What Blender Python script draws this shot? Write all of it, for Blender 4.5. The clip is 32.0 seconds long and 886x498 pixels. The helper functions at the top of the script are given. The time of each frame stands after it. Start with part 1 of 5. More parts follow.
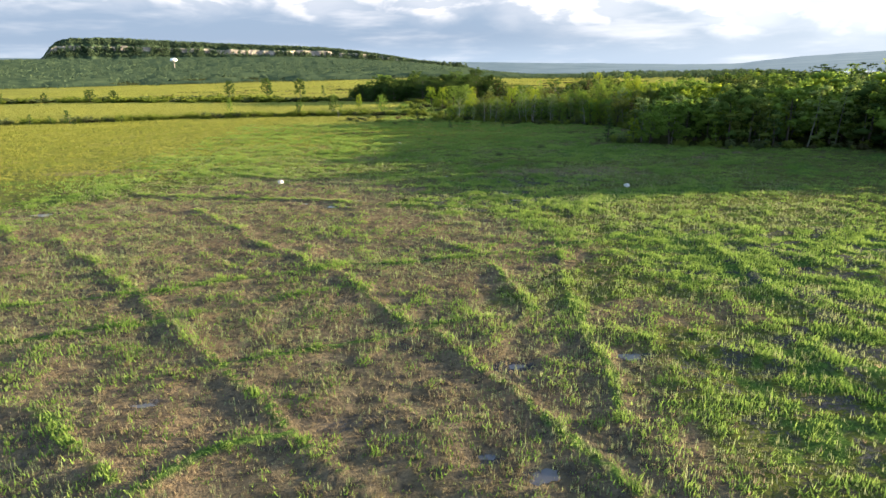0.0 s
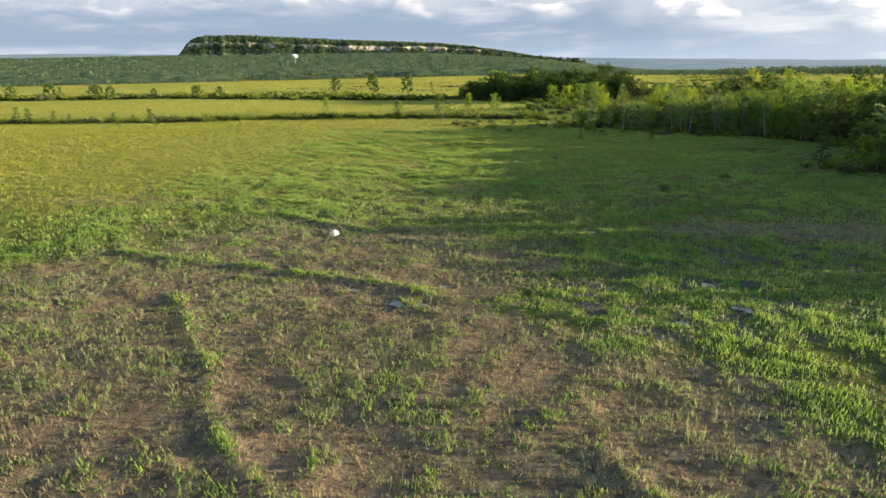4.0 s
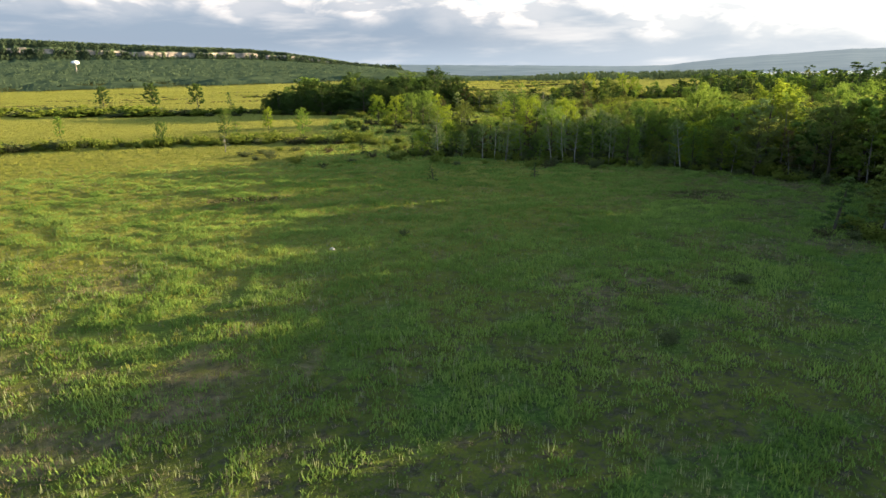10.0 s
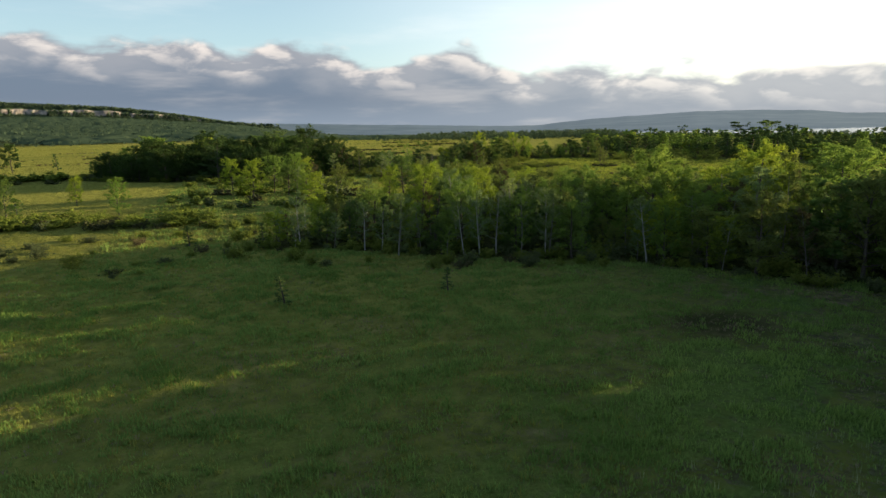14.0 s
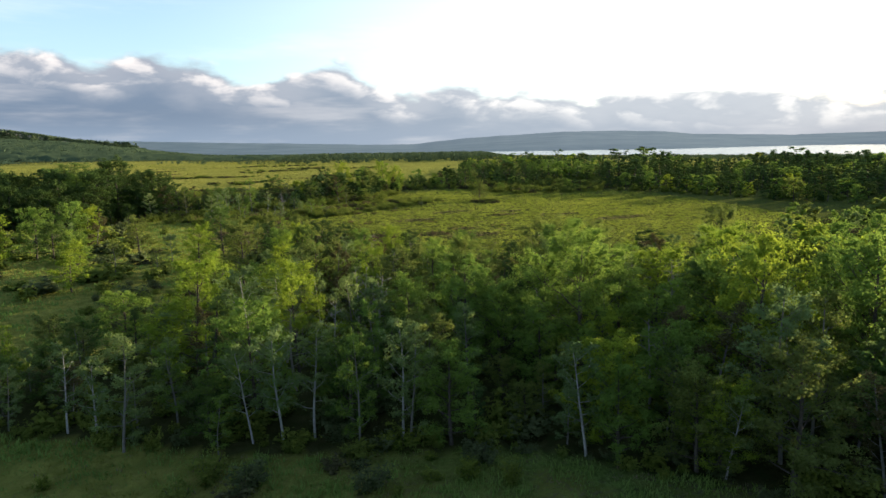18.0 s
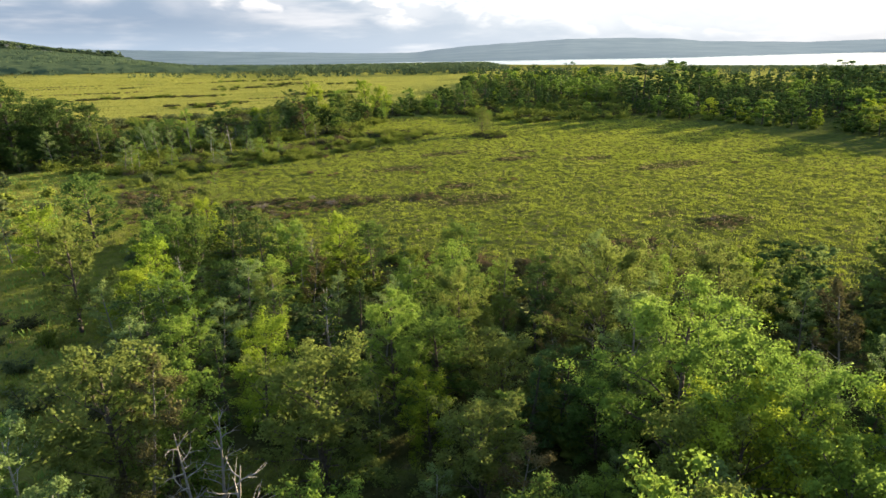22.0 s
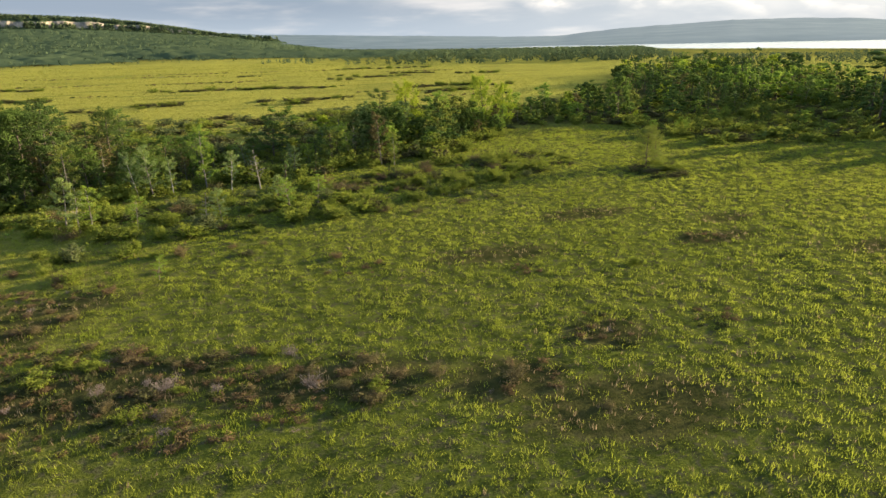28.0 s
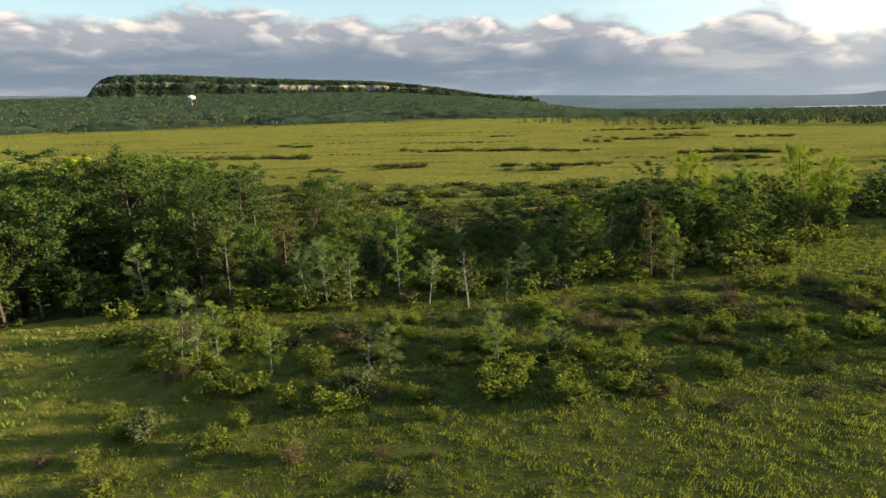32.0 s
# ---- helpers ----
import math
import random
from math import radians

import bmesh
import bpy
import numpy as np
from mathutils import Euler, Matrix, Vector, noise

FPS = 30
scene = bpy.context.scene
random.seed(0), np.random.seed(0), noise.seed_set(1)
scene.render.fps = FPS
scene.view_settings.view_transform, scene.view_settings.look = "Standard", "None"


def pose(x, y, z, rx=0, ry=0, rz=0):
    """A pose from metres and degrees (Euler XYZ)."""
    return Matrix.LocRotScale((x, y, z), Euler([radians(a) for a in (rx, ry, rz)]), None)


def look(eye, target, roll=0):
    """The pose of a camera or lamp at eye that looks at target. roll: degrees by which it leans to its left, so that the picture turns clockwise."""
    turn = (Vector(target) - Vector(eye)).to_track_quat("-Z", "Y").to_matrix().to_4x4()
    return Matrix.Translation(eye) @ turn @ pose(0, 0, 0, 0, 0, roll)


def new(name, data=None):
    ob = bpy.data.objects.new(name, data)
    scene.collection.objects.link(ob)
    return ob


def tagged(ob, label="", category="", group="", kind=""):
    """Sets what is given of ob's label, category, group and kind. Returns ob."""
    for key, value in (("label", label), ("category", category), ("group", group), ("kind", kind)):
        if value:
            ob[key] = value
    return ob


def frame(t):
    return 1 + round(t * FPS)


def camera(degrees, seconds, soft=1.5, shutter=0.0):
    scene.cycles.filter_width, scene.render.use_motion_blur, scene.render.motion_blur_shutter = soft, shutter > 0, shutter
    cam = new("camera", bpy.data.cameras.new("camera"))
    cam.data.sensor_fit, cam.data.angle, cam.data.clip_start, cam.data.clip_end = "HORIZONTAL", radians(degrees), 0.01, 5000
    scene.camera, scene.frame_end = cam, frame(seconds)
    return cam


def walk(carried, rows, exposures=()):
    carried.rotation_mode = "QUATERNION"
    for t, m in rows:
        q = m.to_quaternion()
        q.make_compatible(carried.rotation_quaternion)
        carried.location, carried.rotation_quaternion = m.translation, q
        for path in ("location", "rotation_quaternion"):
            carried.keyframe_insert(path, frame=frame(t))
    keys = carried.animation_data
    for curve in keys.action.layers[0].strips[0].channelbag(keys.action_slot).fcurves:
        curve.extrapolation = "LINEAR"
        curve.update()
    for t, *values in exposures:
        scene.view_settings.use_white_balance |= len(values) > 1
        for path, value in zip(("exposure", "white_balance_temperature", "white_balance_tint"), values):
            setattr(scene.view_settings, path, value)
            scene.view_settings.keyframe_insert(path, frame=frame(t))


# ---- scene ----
cam = camera(69.7, 32.0)
METRES, EYE, TILT, LEAN, TURN = 305.1, 18.0, 0.0, 0.0, 0.0
ROWS = [
    (0.0, 0.0, 0.0, 0.0, -0.31, -16.08, 1.07),
    (0.5, 0.0003, 0.0173, -0.0002, -0.27, -16.11, 1.03),
    (1.0, 0.0, 0.0347, -0.0003, 1.06, -16.1, 1.02),
    (1.5, -0.0005, 0.0515, -0.0006, 3.48, -16.07, 1.04),
    (2.0, -0.0017, 0.0681, -0.0009, 3.83, -16.1, 1.03),
    (2.5, -0.0037, 0.0843, -0.001, 7.2, -16.04, 1.02),
    (3.0, -0.0059, 0.1, -0.0014, 9.39, -16.05, 1.03),
    (3.5, -0.0087, 0.1157, -0.0016, 9.72, -16.15, 1.04),
    (5.5, -0.0187, 0.1778, -0.0033, 7.21, -16.4, 1.31),
    (6.0, -0.0204, 0.1935, -0.0035, 5.7, -16.43, 1.33),
    (6.5, -0.0215, 0.209, -0.0038, 4.6, -16.47, 1.34),
    (7.0, -0.0222, 0.2246, -0.0039, 3.48, -16.51, 1.36),
    (7.5, -0.0224, 0.2402, -0.004, 1.59, -16.54, 1.36),
    (8.0, -0.0223, 0.2557, -0.0042, -0.44, -16.6, 1.36),
    (8.5, -0.0218, 0.271, -0.0044, -2.43, -16.66, 1.33),
    (9.0, -0.0208, 0.2861, -0.0044, -4.12, -16.73, 1.29),
    (9.5, -0.0195, 0.3014, -0.0046, -5.41, -16.73, 1.27),
    (10.0, -0.0177, 0.3168, -0.0047, -6.17, -15.96, 1.26),
    (10.5, -0.0156, 0.3323, -0.005, -6.69, -15.11, 1.22),
    (11.0, -0.0134, 0.3474, -0.0052, -7.19, -14.59, 1.27),
    (11.5, -0.011, 0.3626, -0.0053, -7.67, -14.04, 1.27),
    (12.0, -0.0086, 0.3778, -0.0056, -8.17, -13.45, 1.22),
    (12.5, -0.0062, 0.3928, -0.0059, -8.67, -12.83, 1.23),
    (13.0, -0.0037, 0.4078, -0.0061, -9.23, -12.19, 1.25),
    (13.5, -0.0006, 0.4227, -0.0063, -11.25, -11.59, 1.2),
    (14.0, 0.0036, 0.4371, -0.0065, -16.66, -11.11, 1.06),
    (14.5, 0.0089, 0.4508, -0.0067, -21.83, -10.6, 0.88),
    (15.0, 0.0153, 0.4638, -0.007, -26.33, -10.17, 0.77),
    (15.5, 0.0223, 0.4766, -0.0065, -27.65, -9.96, 0.73),
    (17.5, 0.0539, 0.5307, 0.0035, -27.51, -9.73, 0.8),
    (18.0, 0.0615, 0.5446, 0.0054, -27.51, -9.69, 0.8),
    (18.5, 0.069, 0.5582, 0.0062, -27.51, -9.62, 0.83),
    (19.0, 0.0772, 0.5723, 0.0077, -27.5, -9.6, 0.85),
    (19.5, 0.0855, 0.5867, 0.0093, -27.51, -9.57, 0.88),
    (20.0, 0.0934, 0.6004, 0.0103, -27.49, -9.55, 0.9),
    (20.5, 0.1014, 0.614, 0.0107, -27.48, -11.19, 0.88),
    (21.0, 0.1097, 0.6279, 0.0112, -27.49, -14.82, 0.88),
    (21.5, 0.1178, 0.6416, 0.0117, -27.49, -16.48, 0.88),
    (22.0, 0.1259, 0.6555, 0.0121, -27.51, -17.52, 0.86),
    (22.5, 0.1339, 0.6692, 0.0123, -27.51, -17.9, 0.86),
    (23.0, 0.1421, 0.6831, 0.0126, -27.53, -18.04, 0.9),
    (23.5, 0.1501, 0.697, 0.0128, -27.55, -18.06, 0.92),
    (24.0, 0.1579, 0.7105, 0.0131, -27.56, -18.07, 0.92),
    (24.5, 0.1657, 0.7242, 0.0133, -27.56, -18.08, 0.9),
    (26.5, 0.1959, 0.7785, 0.0132, -25.54, -18.78, 0.91),
    (27.0, 0.2026, 0.7929, 0.013, -22.04, -18.77, 1.05),
    (27.5, 0.2084, 0.8076, 0.0128, -18.48, -18.71, 1.17),
    (28.0, 0.213, 0.8223, 0.0125, -14.97, -18.66, 1.22),
    (28.5, 0.2167, 0.837, 0.0123, -11.51, -18.52, 1.28),
    (29.0, 0.2196, 0.8517, 0.0121, -9.13, -16.01, 1.31),
    (29.5, 0.2219, 0.8666, 0.0119, -6.68, -13.42, 1.35),
    (30.0, 0.2237, 0.8814, 0.0115, -3.89, -13.17, 1.39),
    (30.5, 0.2247, 0.8962, 0.0112, -1.05, -13.12, 1.42),
    (31.0, 0.2249, 0.9109, 0.0109, 1.81, -13.14, 1.44),
    (31.5, 0.2244, 0.9255, 0.0106, 4.69, -13.13, 1.5),
    (32.0, 0.2233, 0.94, 0.0102, 7.25, -13.1, 1.57),
]
EXPOSURES = [(0.0, 2.45, 6350, 10), (1.0, 2.25, 6350, 10), (3.0, 2.25, 6450, 10), (5.0, 2.25, 6450, 10), (9.3, 2.4, 6800, 10), (10.5, 2.12, 6800, 10), (11.2, 1.9, 6750, 10), (13.0, 1.42, 6600, 10), (14.0, 1.38, 6450, 10), (15.5, 1.5, 6350, 10), (18.5, 1.65, 6100, 10), (20.0, 1.58, 6150, 10), (21.5, 2.05, 6250, 10), (22.5, 2.4, 6750, 10), (25.0, 2.35, 7000, 10), (27.0, 2.2, 7000, 10), (28.4, 2.2, 6950, 10), (29.0, 2.15, 7000, 10), (29.6, 1.65, 6900, 10), (30.1, 1.5, 6850, 10), (32.0, 1.6, 6700, 10)]
walk(cam, [(t, pose(0, 0, EYE, TILT, LEAN, TURN) @ pose(METRES * x, METRES * y, METRES * z, 90 + pitch, roll, yaw)) for t, x, y, z, yaw, pitch, roll in ROWS], EXPOSURES)

# ---------------------------------------------------------------- world, sun
SUN_AZ, SUN_EL = 80.0, 7.9          # degrees clockwise from +y, degrees up
world = bpy.data.worlds.new("world")
scene.world = world
world.use_nodes = True


class Nodes:
    """Short hand for a node tree."""

    def __init__(self, tree):
        self.tree = tree
        tree.nodes.clear()

    def add(self, kind, **props):
        n = self.tree.nodes.new(kind)
        for k, v in props.items():
            if k == "blend_type":
                n.blend_type = v
            elif k == "data_type":
                n.data_type = v
            elif k == "operation":
                n.operation = v
            elif k == "attribute_name":
                n.attribute_name = v
            elif k == "noise_dimensions":
                n.noise_dimensions = v
            elif k == "interpolation_type":
                n.interpolation_type = v
        return n

    def put(self, socket, value):
        if isinstance(value, bpy.types.NodeSocket):
            self.tree.links.new(value, socket)
        elif isinstance(value, (tuple, list)) and len(value) == 3 and socket.type == "RGBA":
            socket.default_value = (*value, 1)
        else:
            socket.default_value = value

    def math(self, op, a, b=0.0, c=0.0):
        n = self.add("ShaderNodeMath", operation=op)
        for s, v in zip(n.inputs, (a, b, c)):
            self.put(s, v)
        return n.outputs[0]

    def mix(self, f, a, b, blend="MIX"):
        n = self.add("ShaderNodeMix", data_type="RGBA", blend_type=blend)
        self.put(n.inputs["Factor"], f)
        self.put(n.inputs[6], a)
        self.put(n.inputs[7], b)
        return n.outputs[2]

    def ramp(self, v, lo, hi, a=0.0, b=1.0, smooth=True):
        n = self.add("ShaderNodeMapRange", interpolation_type="SMOOTHSTEP" if smooth else "LINEAR")
        for s, x in zip(n.inputs, (v, lo, hi, a, b)):
            self.put(s, x)
        return n.outputs[0]

    def noise(self, vec, scale, detail=4.0, rough=0.55, warp=0.0):
        n = self.add("ShaderNodeTexNoise", noise_dimensions="3D")
        if vec is not None:
            self.put(n.inputs["Vector"], vec)
        n.inputs["Scale"].default_value = scale
        n.inputs["Detail"].default_value = detail
        n.inputs["Roughness"].default_value = rough
        n.inputs["Distortion"].default_value = warp
        return n.outputs["Fac"]

    def vec(self, x, y, z):
        n = self.add("ShaderNodeCombineXYZ")
        for s, v in zip(n.inputs, (x, y, z)):
            self.put(s, v)
        return n.outputs[0]


def build_sky():
    w = Nodes(world.node_tree)
    sky = w.add("ShaderNodeTexSky")
    sky.sky_type = "NISHITA"
    sky.sun_disc = False
    sky.sun_elevation, sky.sun_rotation = radians(SUN_EL), radians(SUN_AZ)
    sky.air_density, sky.dust_density, sky.ozone_density = 1.0, 0.6, 1.5
    coord = w.add("ShaderNodeTexCoord").outputs["Generated"]
    sep = w.add("ShaderNodeSeparateXYZ")
    w.put(sep.inputs[0], coord)
    x, y, z = sep.outputs
    az = w.math("MULTIPLY", w.math("ARCTAN2", x, y), 57.2958)      # right of +y
    el = w.math("MULTIPLY", w.math("ARCSINE", z), 57.2958)
    # angle from the sun, for the bright thin haze round it
    sx, sy, sz = math.sin(radians(SUN_AZ)) * math.cos(radians(SUN_EL)), math.cos(radians(SUN_AZ)) * math.cos(radians(SUN_EL)), math.sin(radians(SUN_EL))
    dot = w.math("ADD", w.math("ADD", w.math("MULTIPLY", x, sx), w.math("MULTIPLY", y, sy)), w.math("MULTIPLY", z, sz))
    near_sun = w.ramp(dot, 0.20, 0.92)
    blue = w.mix(w.ramp(el, 3, 26), (0.52, 0.74, 0.84), (0.26, 0.36, 0.52))
    thin = w.noise(w.vec(w.math("MULTIPLY", az, 0.05), w.math("MULTIPLY", el, 0.30), 3.0), 1.0, 5, 0.6)
    clear = w.mix(w.math("MULTIPLY", w.math("MULTIPLY", w.ramp(thin, 0.45, 0.75), 0.5), w.ramp(el, 30, 8)), blue, (0.95, 0.97, 0.98))
    clear = w.mix(w.math("MULTIPLY", near_sun, w.ramp(el, 32, 9)), clear, (1.3, 1.3, 1.26))
    clear = w.mix(0.12, clear, sky.outputs[0])
    # bank of cumulus: the line of its top, in degrees, with heads and saddles
    line = [(-60, 6.8), (-40.5, 7.0), (-34.5, 6.7), (-27.9, 7.9), (-24.9, 7.4), (-19.2, 7.0), (-14.9, 7.3), (-11.2, 6.4), (-3.2, 6.9), (-0.5, 5.9), (3.3, 7.2), (6.5, 6.0), (11.2, 5.0), (18.6, 6.4),
            (24, 4.2), (28.4, 4.8), (31.3, 3.9), (36.2, 4.3), (41, 3.5), (51.2, 3.6), (55.7, 2.9), (62, 3.1), (100, 2.8)]
    top = line[0][1]
    for (a0, e0), (a1, e1) in zip(line, line[1:]):
        top = w.math("ADD", top, w.ramp(az, a0, a1, 0.0, e1 - e0))
    p = w.vec(w.math("MULTIPLY", az, 0.19), w.math("MULTIPLY", el, 0.46), 0.0)
    billow = w.noise(p, 1.0, 6, 0.52, 0.25)
    edge = w.math("ADD", w.math("SUBTRACT", top, el), w.math("MULTIPLY", w.math("SUBTRACT", billow, 0.5), 4.2))
    bank = w.ramp(edge, -0.45, 0.60)
    # shading: pale rims on top and towards the sun, grey-blue below, strata near the horizon
    p2 = w.vec(w.math("MULTIPLY", w.math("ADD", az, 1.2), 0.19), w.math("MULTIPLY", w.math("ADD", el, 0.5), 0.46), 0.0)
    billow2 = w.noise(p2, 1.0, 6, 0.52, 0.25)
    rim = w.ramp(w.math("SUBTRACT", billow, billow2), -0.04, 0.15)
    high = w.ramp(edge, 3.6, 0.5)
    lit = w.math("MULTIPLY", w.math("ADD", w.math("MULTIPLY", rim, 0.75), 0.25), high)
    strata = w.noise(w.vec(w.math("MULTIPLY", az, 0.09), w.math("MULTIPLY", el, 0.55), 7.0), 1.0, 4, 0.55)
    lit = w.math("MAXIMUM", lit, w.math("MULTIPLY", w.ramp(strata, 0.45, 0.80), 0.34))
    grey = w.mix(w.ramp(el, 0.0, 2.6), (0.33, 0.41, 0.52), (0.23, 0.295, 0.40))
    grey = w.mix(near_sun, grey, (0.46, 0.52, 0.59))
    cloud = w.mix(lit, grey, w.mix(near_sun, (1.22, 1.10, 1.01), (1.24, 1.18, 1.09)))
    col = w.mix(w.math("MULTIPLY", bank, 0.96), clear, cloud)
    bg = w.add("ShaderNodeBackground")
    w.put(bg.inputs[0], col)
    bg.inputs[1].default_value = SKY_STRENGTH
    out = w.add("ShaderNodeOutputWorld")
    w.put(out.inputs[0], bg.outputs[0])


SKY_STRENGTH = 0.30
build_sky()
sun_lamp = bpy.data.lights.new("sun", "SUN")
sun_lamp.energy, sun_lamp.angle, sun_lamp.color = 5.0, radians(0.6), (1.0, 0.80, 0.50)
sun = new("sun", sun_lamp)
sun.matrix_world = look((200 * math.sin(radians(SUN_AZ)), 200 * math.cos(radians(SUN_AZ)), 200 * math.tan(radians(SUN_EL))), (0, 0, 0))


# ---------------------------------------------------------------- materials
def material(name, colour, rough=0.8, bump=None, translucent=0.0, spec=0.3, glow=None):
    """colour: f(nodes, position) -> a colour; bump: f(nodes, position) -> (height, strength, distance)."""
    m = bpy.data.materials.new(name)
    m.use_nodes = True
    n = Nodes(m.node_tree)
    pos = n.add("ShaderNodeNewGeometry").outputs["Position"]
    b = n.add("ShaderNodeBsdfPrincipled")
    c = colour(n, pos) if callable(colour) else colour
    n.put(b.inputs["Base Color"], c)
    n.put(b.inputs["Roughness"], rough(n, pos) if callable(rough) else rough)
    b.inputs["Specular IOR Level"].default_value = spec
    if glow:
        n.put(b.inputs["Emission Color"], glow(n, pos))
        b.inputs["Emission Strength"].default_value = 1.0
    if bump:
        h, s, d = bump(n, pos)
        bn = n.add("ShaderNodeBump")
        bn.inputs["Strength"].default_value, bn.inputs["Distance"].default_value = s, d
        n.put(bn.inputs["Height"], h)
        n.put(b.inputs["Normal"], bn.outputs[0])
    shader = b.outputs[0]
    if translucent:
        t = n.add("ShaderNodeBsdfTranslucent")
        n.put(t.inputs[0], c)
        mx = n.add("ShaderNodeMixShader")
        mx.inputs[0].default_value = translucent
        n.put(mx.inputs[1], shader)
        n.put(mx.inputs[2], t.outputs[0])
        shader = mx.outputs[0]
    out = n.add("ShaderNodeOutputMaterial")
    n.put(out.inputs[0], shader)
    return m


def attr(n, name, socket="Fac"):
    return n.add("ShaderNodeAttribute", attribute_name=name).outputs[socket]


def foliage(name, a, b, c, translucent=0.48, rough=0.55):
    """Leaves: tint (0 to 1) runs from shaded a to lit b; c is mixed in from plant to plant."""
    def colour(n, pos):
        info = n.add("ShaderNodeObjectInfo").outputs["Random"]
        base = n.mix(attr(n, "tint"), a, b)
        base = n.mix(n.math("MULTIPLY", info, 0.75), base, c)
        return n.mix(n.math("MULTIPLY", n.ramp(n.noise(pos, 0.9, 3), 0.35, 0.7), 0.35), base, n.mix(1.0, base, (0.62, 0.72, 0.55), "MULTIPLY"))
    return material(name, colour, 0.8, None, translucent, 0.0)


def blades(name, a, b, translucent=0.48):
    def colour(n, pos):
        base = n.mix(attr(n, "tint"), a, b)
        big = n.ramp(n.noise(pos, 0.07, 3), 0.35, 0.65)
        return n.mix(n.math("MULTIPLY", big, 0.4), base, n.mix(1.0, base, (0.75, 0.85, 0.6), "MULTIPLY"))
    return material(name, colour, 0.8, None, translucent, 0.0)


def bark(name, a, b, scale):
    def colour(n, pos):
        f = n.ramp(n.noise(pos, scale, 4), 0.35, 0.68)
        return n.mix(n.math("MULTIPLY", f, 0.9), a, n.mix(n.noise(pos, scale * 0.2, 2), a, b))
    return material(name, colour, 0.85, lambda n, p: (n.noise(p, scale * 2, 4), 0.5, 0.02), 0, 0.2)


def ground_colour(n, pos):
    """cover_r lush grass, cover_g dry sedge, cover_b wet mud, from the sheet's own attribute."""
    sep = n.add("ShaderNodeSeparateColor")
    n.put(sep.inputs[0], attr(n, "cover", "Color"))
    lush, dry, wet = sep.outputs
    coarse = n.noise(pos, 0.09, 5, 0.6)
    mid = n.noise(pos, 0.6, 5, 0.65, 0.4)
    fine = n.noise(pos, 3.5, 4, 0.7)
    grass = n.mix(n.ramp(mid, 0.35, 0.65), (0.055, 0.080, 0.018), (0.113, 0.136, 0.033))
    grass = n.mix(n.math("MULTIPLY", n.ramp(coarse, 0.38, 0.62), 0.6), grass, (0.122, 0.143, 0.032))
    sedge = n.mix(n.ramp(mid, 0.3, 0.68), (0.096, 0.081, 0.052), (0.200, 0.163, 0.104))
    sedge = n.mix(n.math("MULTIPLY", n.ramp(coarse, 0.42, 0.62), 0.6), sedge, (0.222, 0.156, 0.096))
    soil = n.mix(n.ramp(fine, 0.35, 0.7), (0.038, 0.034, 0.030), (0.105, 0.090, 0.074))
    mud = n.mix(n.ramp(fine, 0.3, 0.7), (0.035, 0.035, 0.040), (0.085, 0.085, 0.095))
    col = n.mix(n.ramp(n.math("ADD", dry, n.math("MULTIPLY", n.math("SUBTRACT", mid, 0.5), 0.9)), 0.30, 0.62), grass, sedge)
    clod = n.noise(pos, 1.25, 4, 0.6, 0.5)
    col = n.mix(n.math("MULTIPLY", n.ramp(fine, 0.48, 0.66), 0.66), col, soil)
    col = n.mix(n.math("MULTIPLY", n.ramp(clod, 0.48, 0.64), 0.52), col, soil)
    col = n.mix(n.ramp(lush, 0.35, 0.8), col, n.mix(n.ramp(fine, 0.3, 0.7), (0.041, 0.084, 0.021), (0.112, 0.184, 0.042)))
    col = n.mix(n.math("MULTIPLY", n.ramp(clod, 0.50, 0.66), 0.5), col, soil)
    # beyond the marsh the hay is ripe and yellow
    sep2 = n.add("ShaderNodeSeparateXYZ")
    n.put(sep2.inputs[0], pos)
    col = n.mix(n.math("MULTIPLY", n.ramp(sep2.outputs[1], 224, 246), n.ramp(clod, 0.62, 0.42, 0.25, 0.8)), col, n.mix(n.ramp(mid, 0.3, 0.7), (0.042, 0.058, 0.012), (0.098, 0.120, 0.021)))
    ripe = n.math("MULTIPLY", n.math("MAXIMUM", n.ramp(sep2.outputs[1], 225, 300), n.math("MULTIPLY", n.ramp(n.math("SUBTRACT", sep2.outputs[1], n.math("MULTIPLY", sep2.outputs[0], 0.6)), 118, 195), 0.8)), n.ramp(n.noise(pos, 0.012, 3), 0.2, 0.5, 0.55, 1.0))
    ripe = n.math("MULTIPLY", ripe, n.math("SUBTRACT", 1.0, n.math("MULTIPLY", n.ramp(sep2.outputs[0], 20, 60), n.ramp(sep2.outputs[1], 420, 380))))
    col = n.mix(ripe, col, n.mix(n.ramp(mid, 0.3, 0.7), (0.170, 0.178, 0.036), (0.288, 0.278, 0.064)))
    streak = n.noise(n.vec(n.math("MULTIPLY", sep2.outputs[0], 0.022), n.math("MULTIPLY", sep2.outputs[1], 0.085), 0.0), 1.0, 5, 0.62)
    col = n.mix(n.math("MULTIPLY", n.math("MULTIPLY", n.ramp(streak, 0.50, 0.68), 0.65), n.ramp(sep2.outputs[1], 380, 450)), col, (0.085, 0.100, 0.030))
    # dark litter and hollows; below trees the colour also carries their shade
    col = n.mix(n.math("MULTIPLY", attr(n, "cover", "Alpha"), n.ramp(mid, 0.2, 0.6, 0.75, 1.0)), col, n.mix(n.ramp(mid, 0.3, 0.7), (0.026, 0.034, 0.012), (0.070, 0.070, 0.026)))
    return n.mix(n.ramp(n.math("ADD", wet, n.math("MULTIPLY", n.math("SUBTRACT", fine, 0.5), 0.6)), 0.35, 0.65), col, mud)


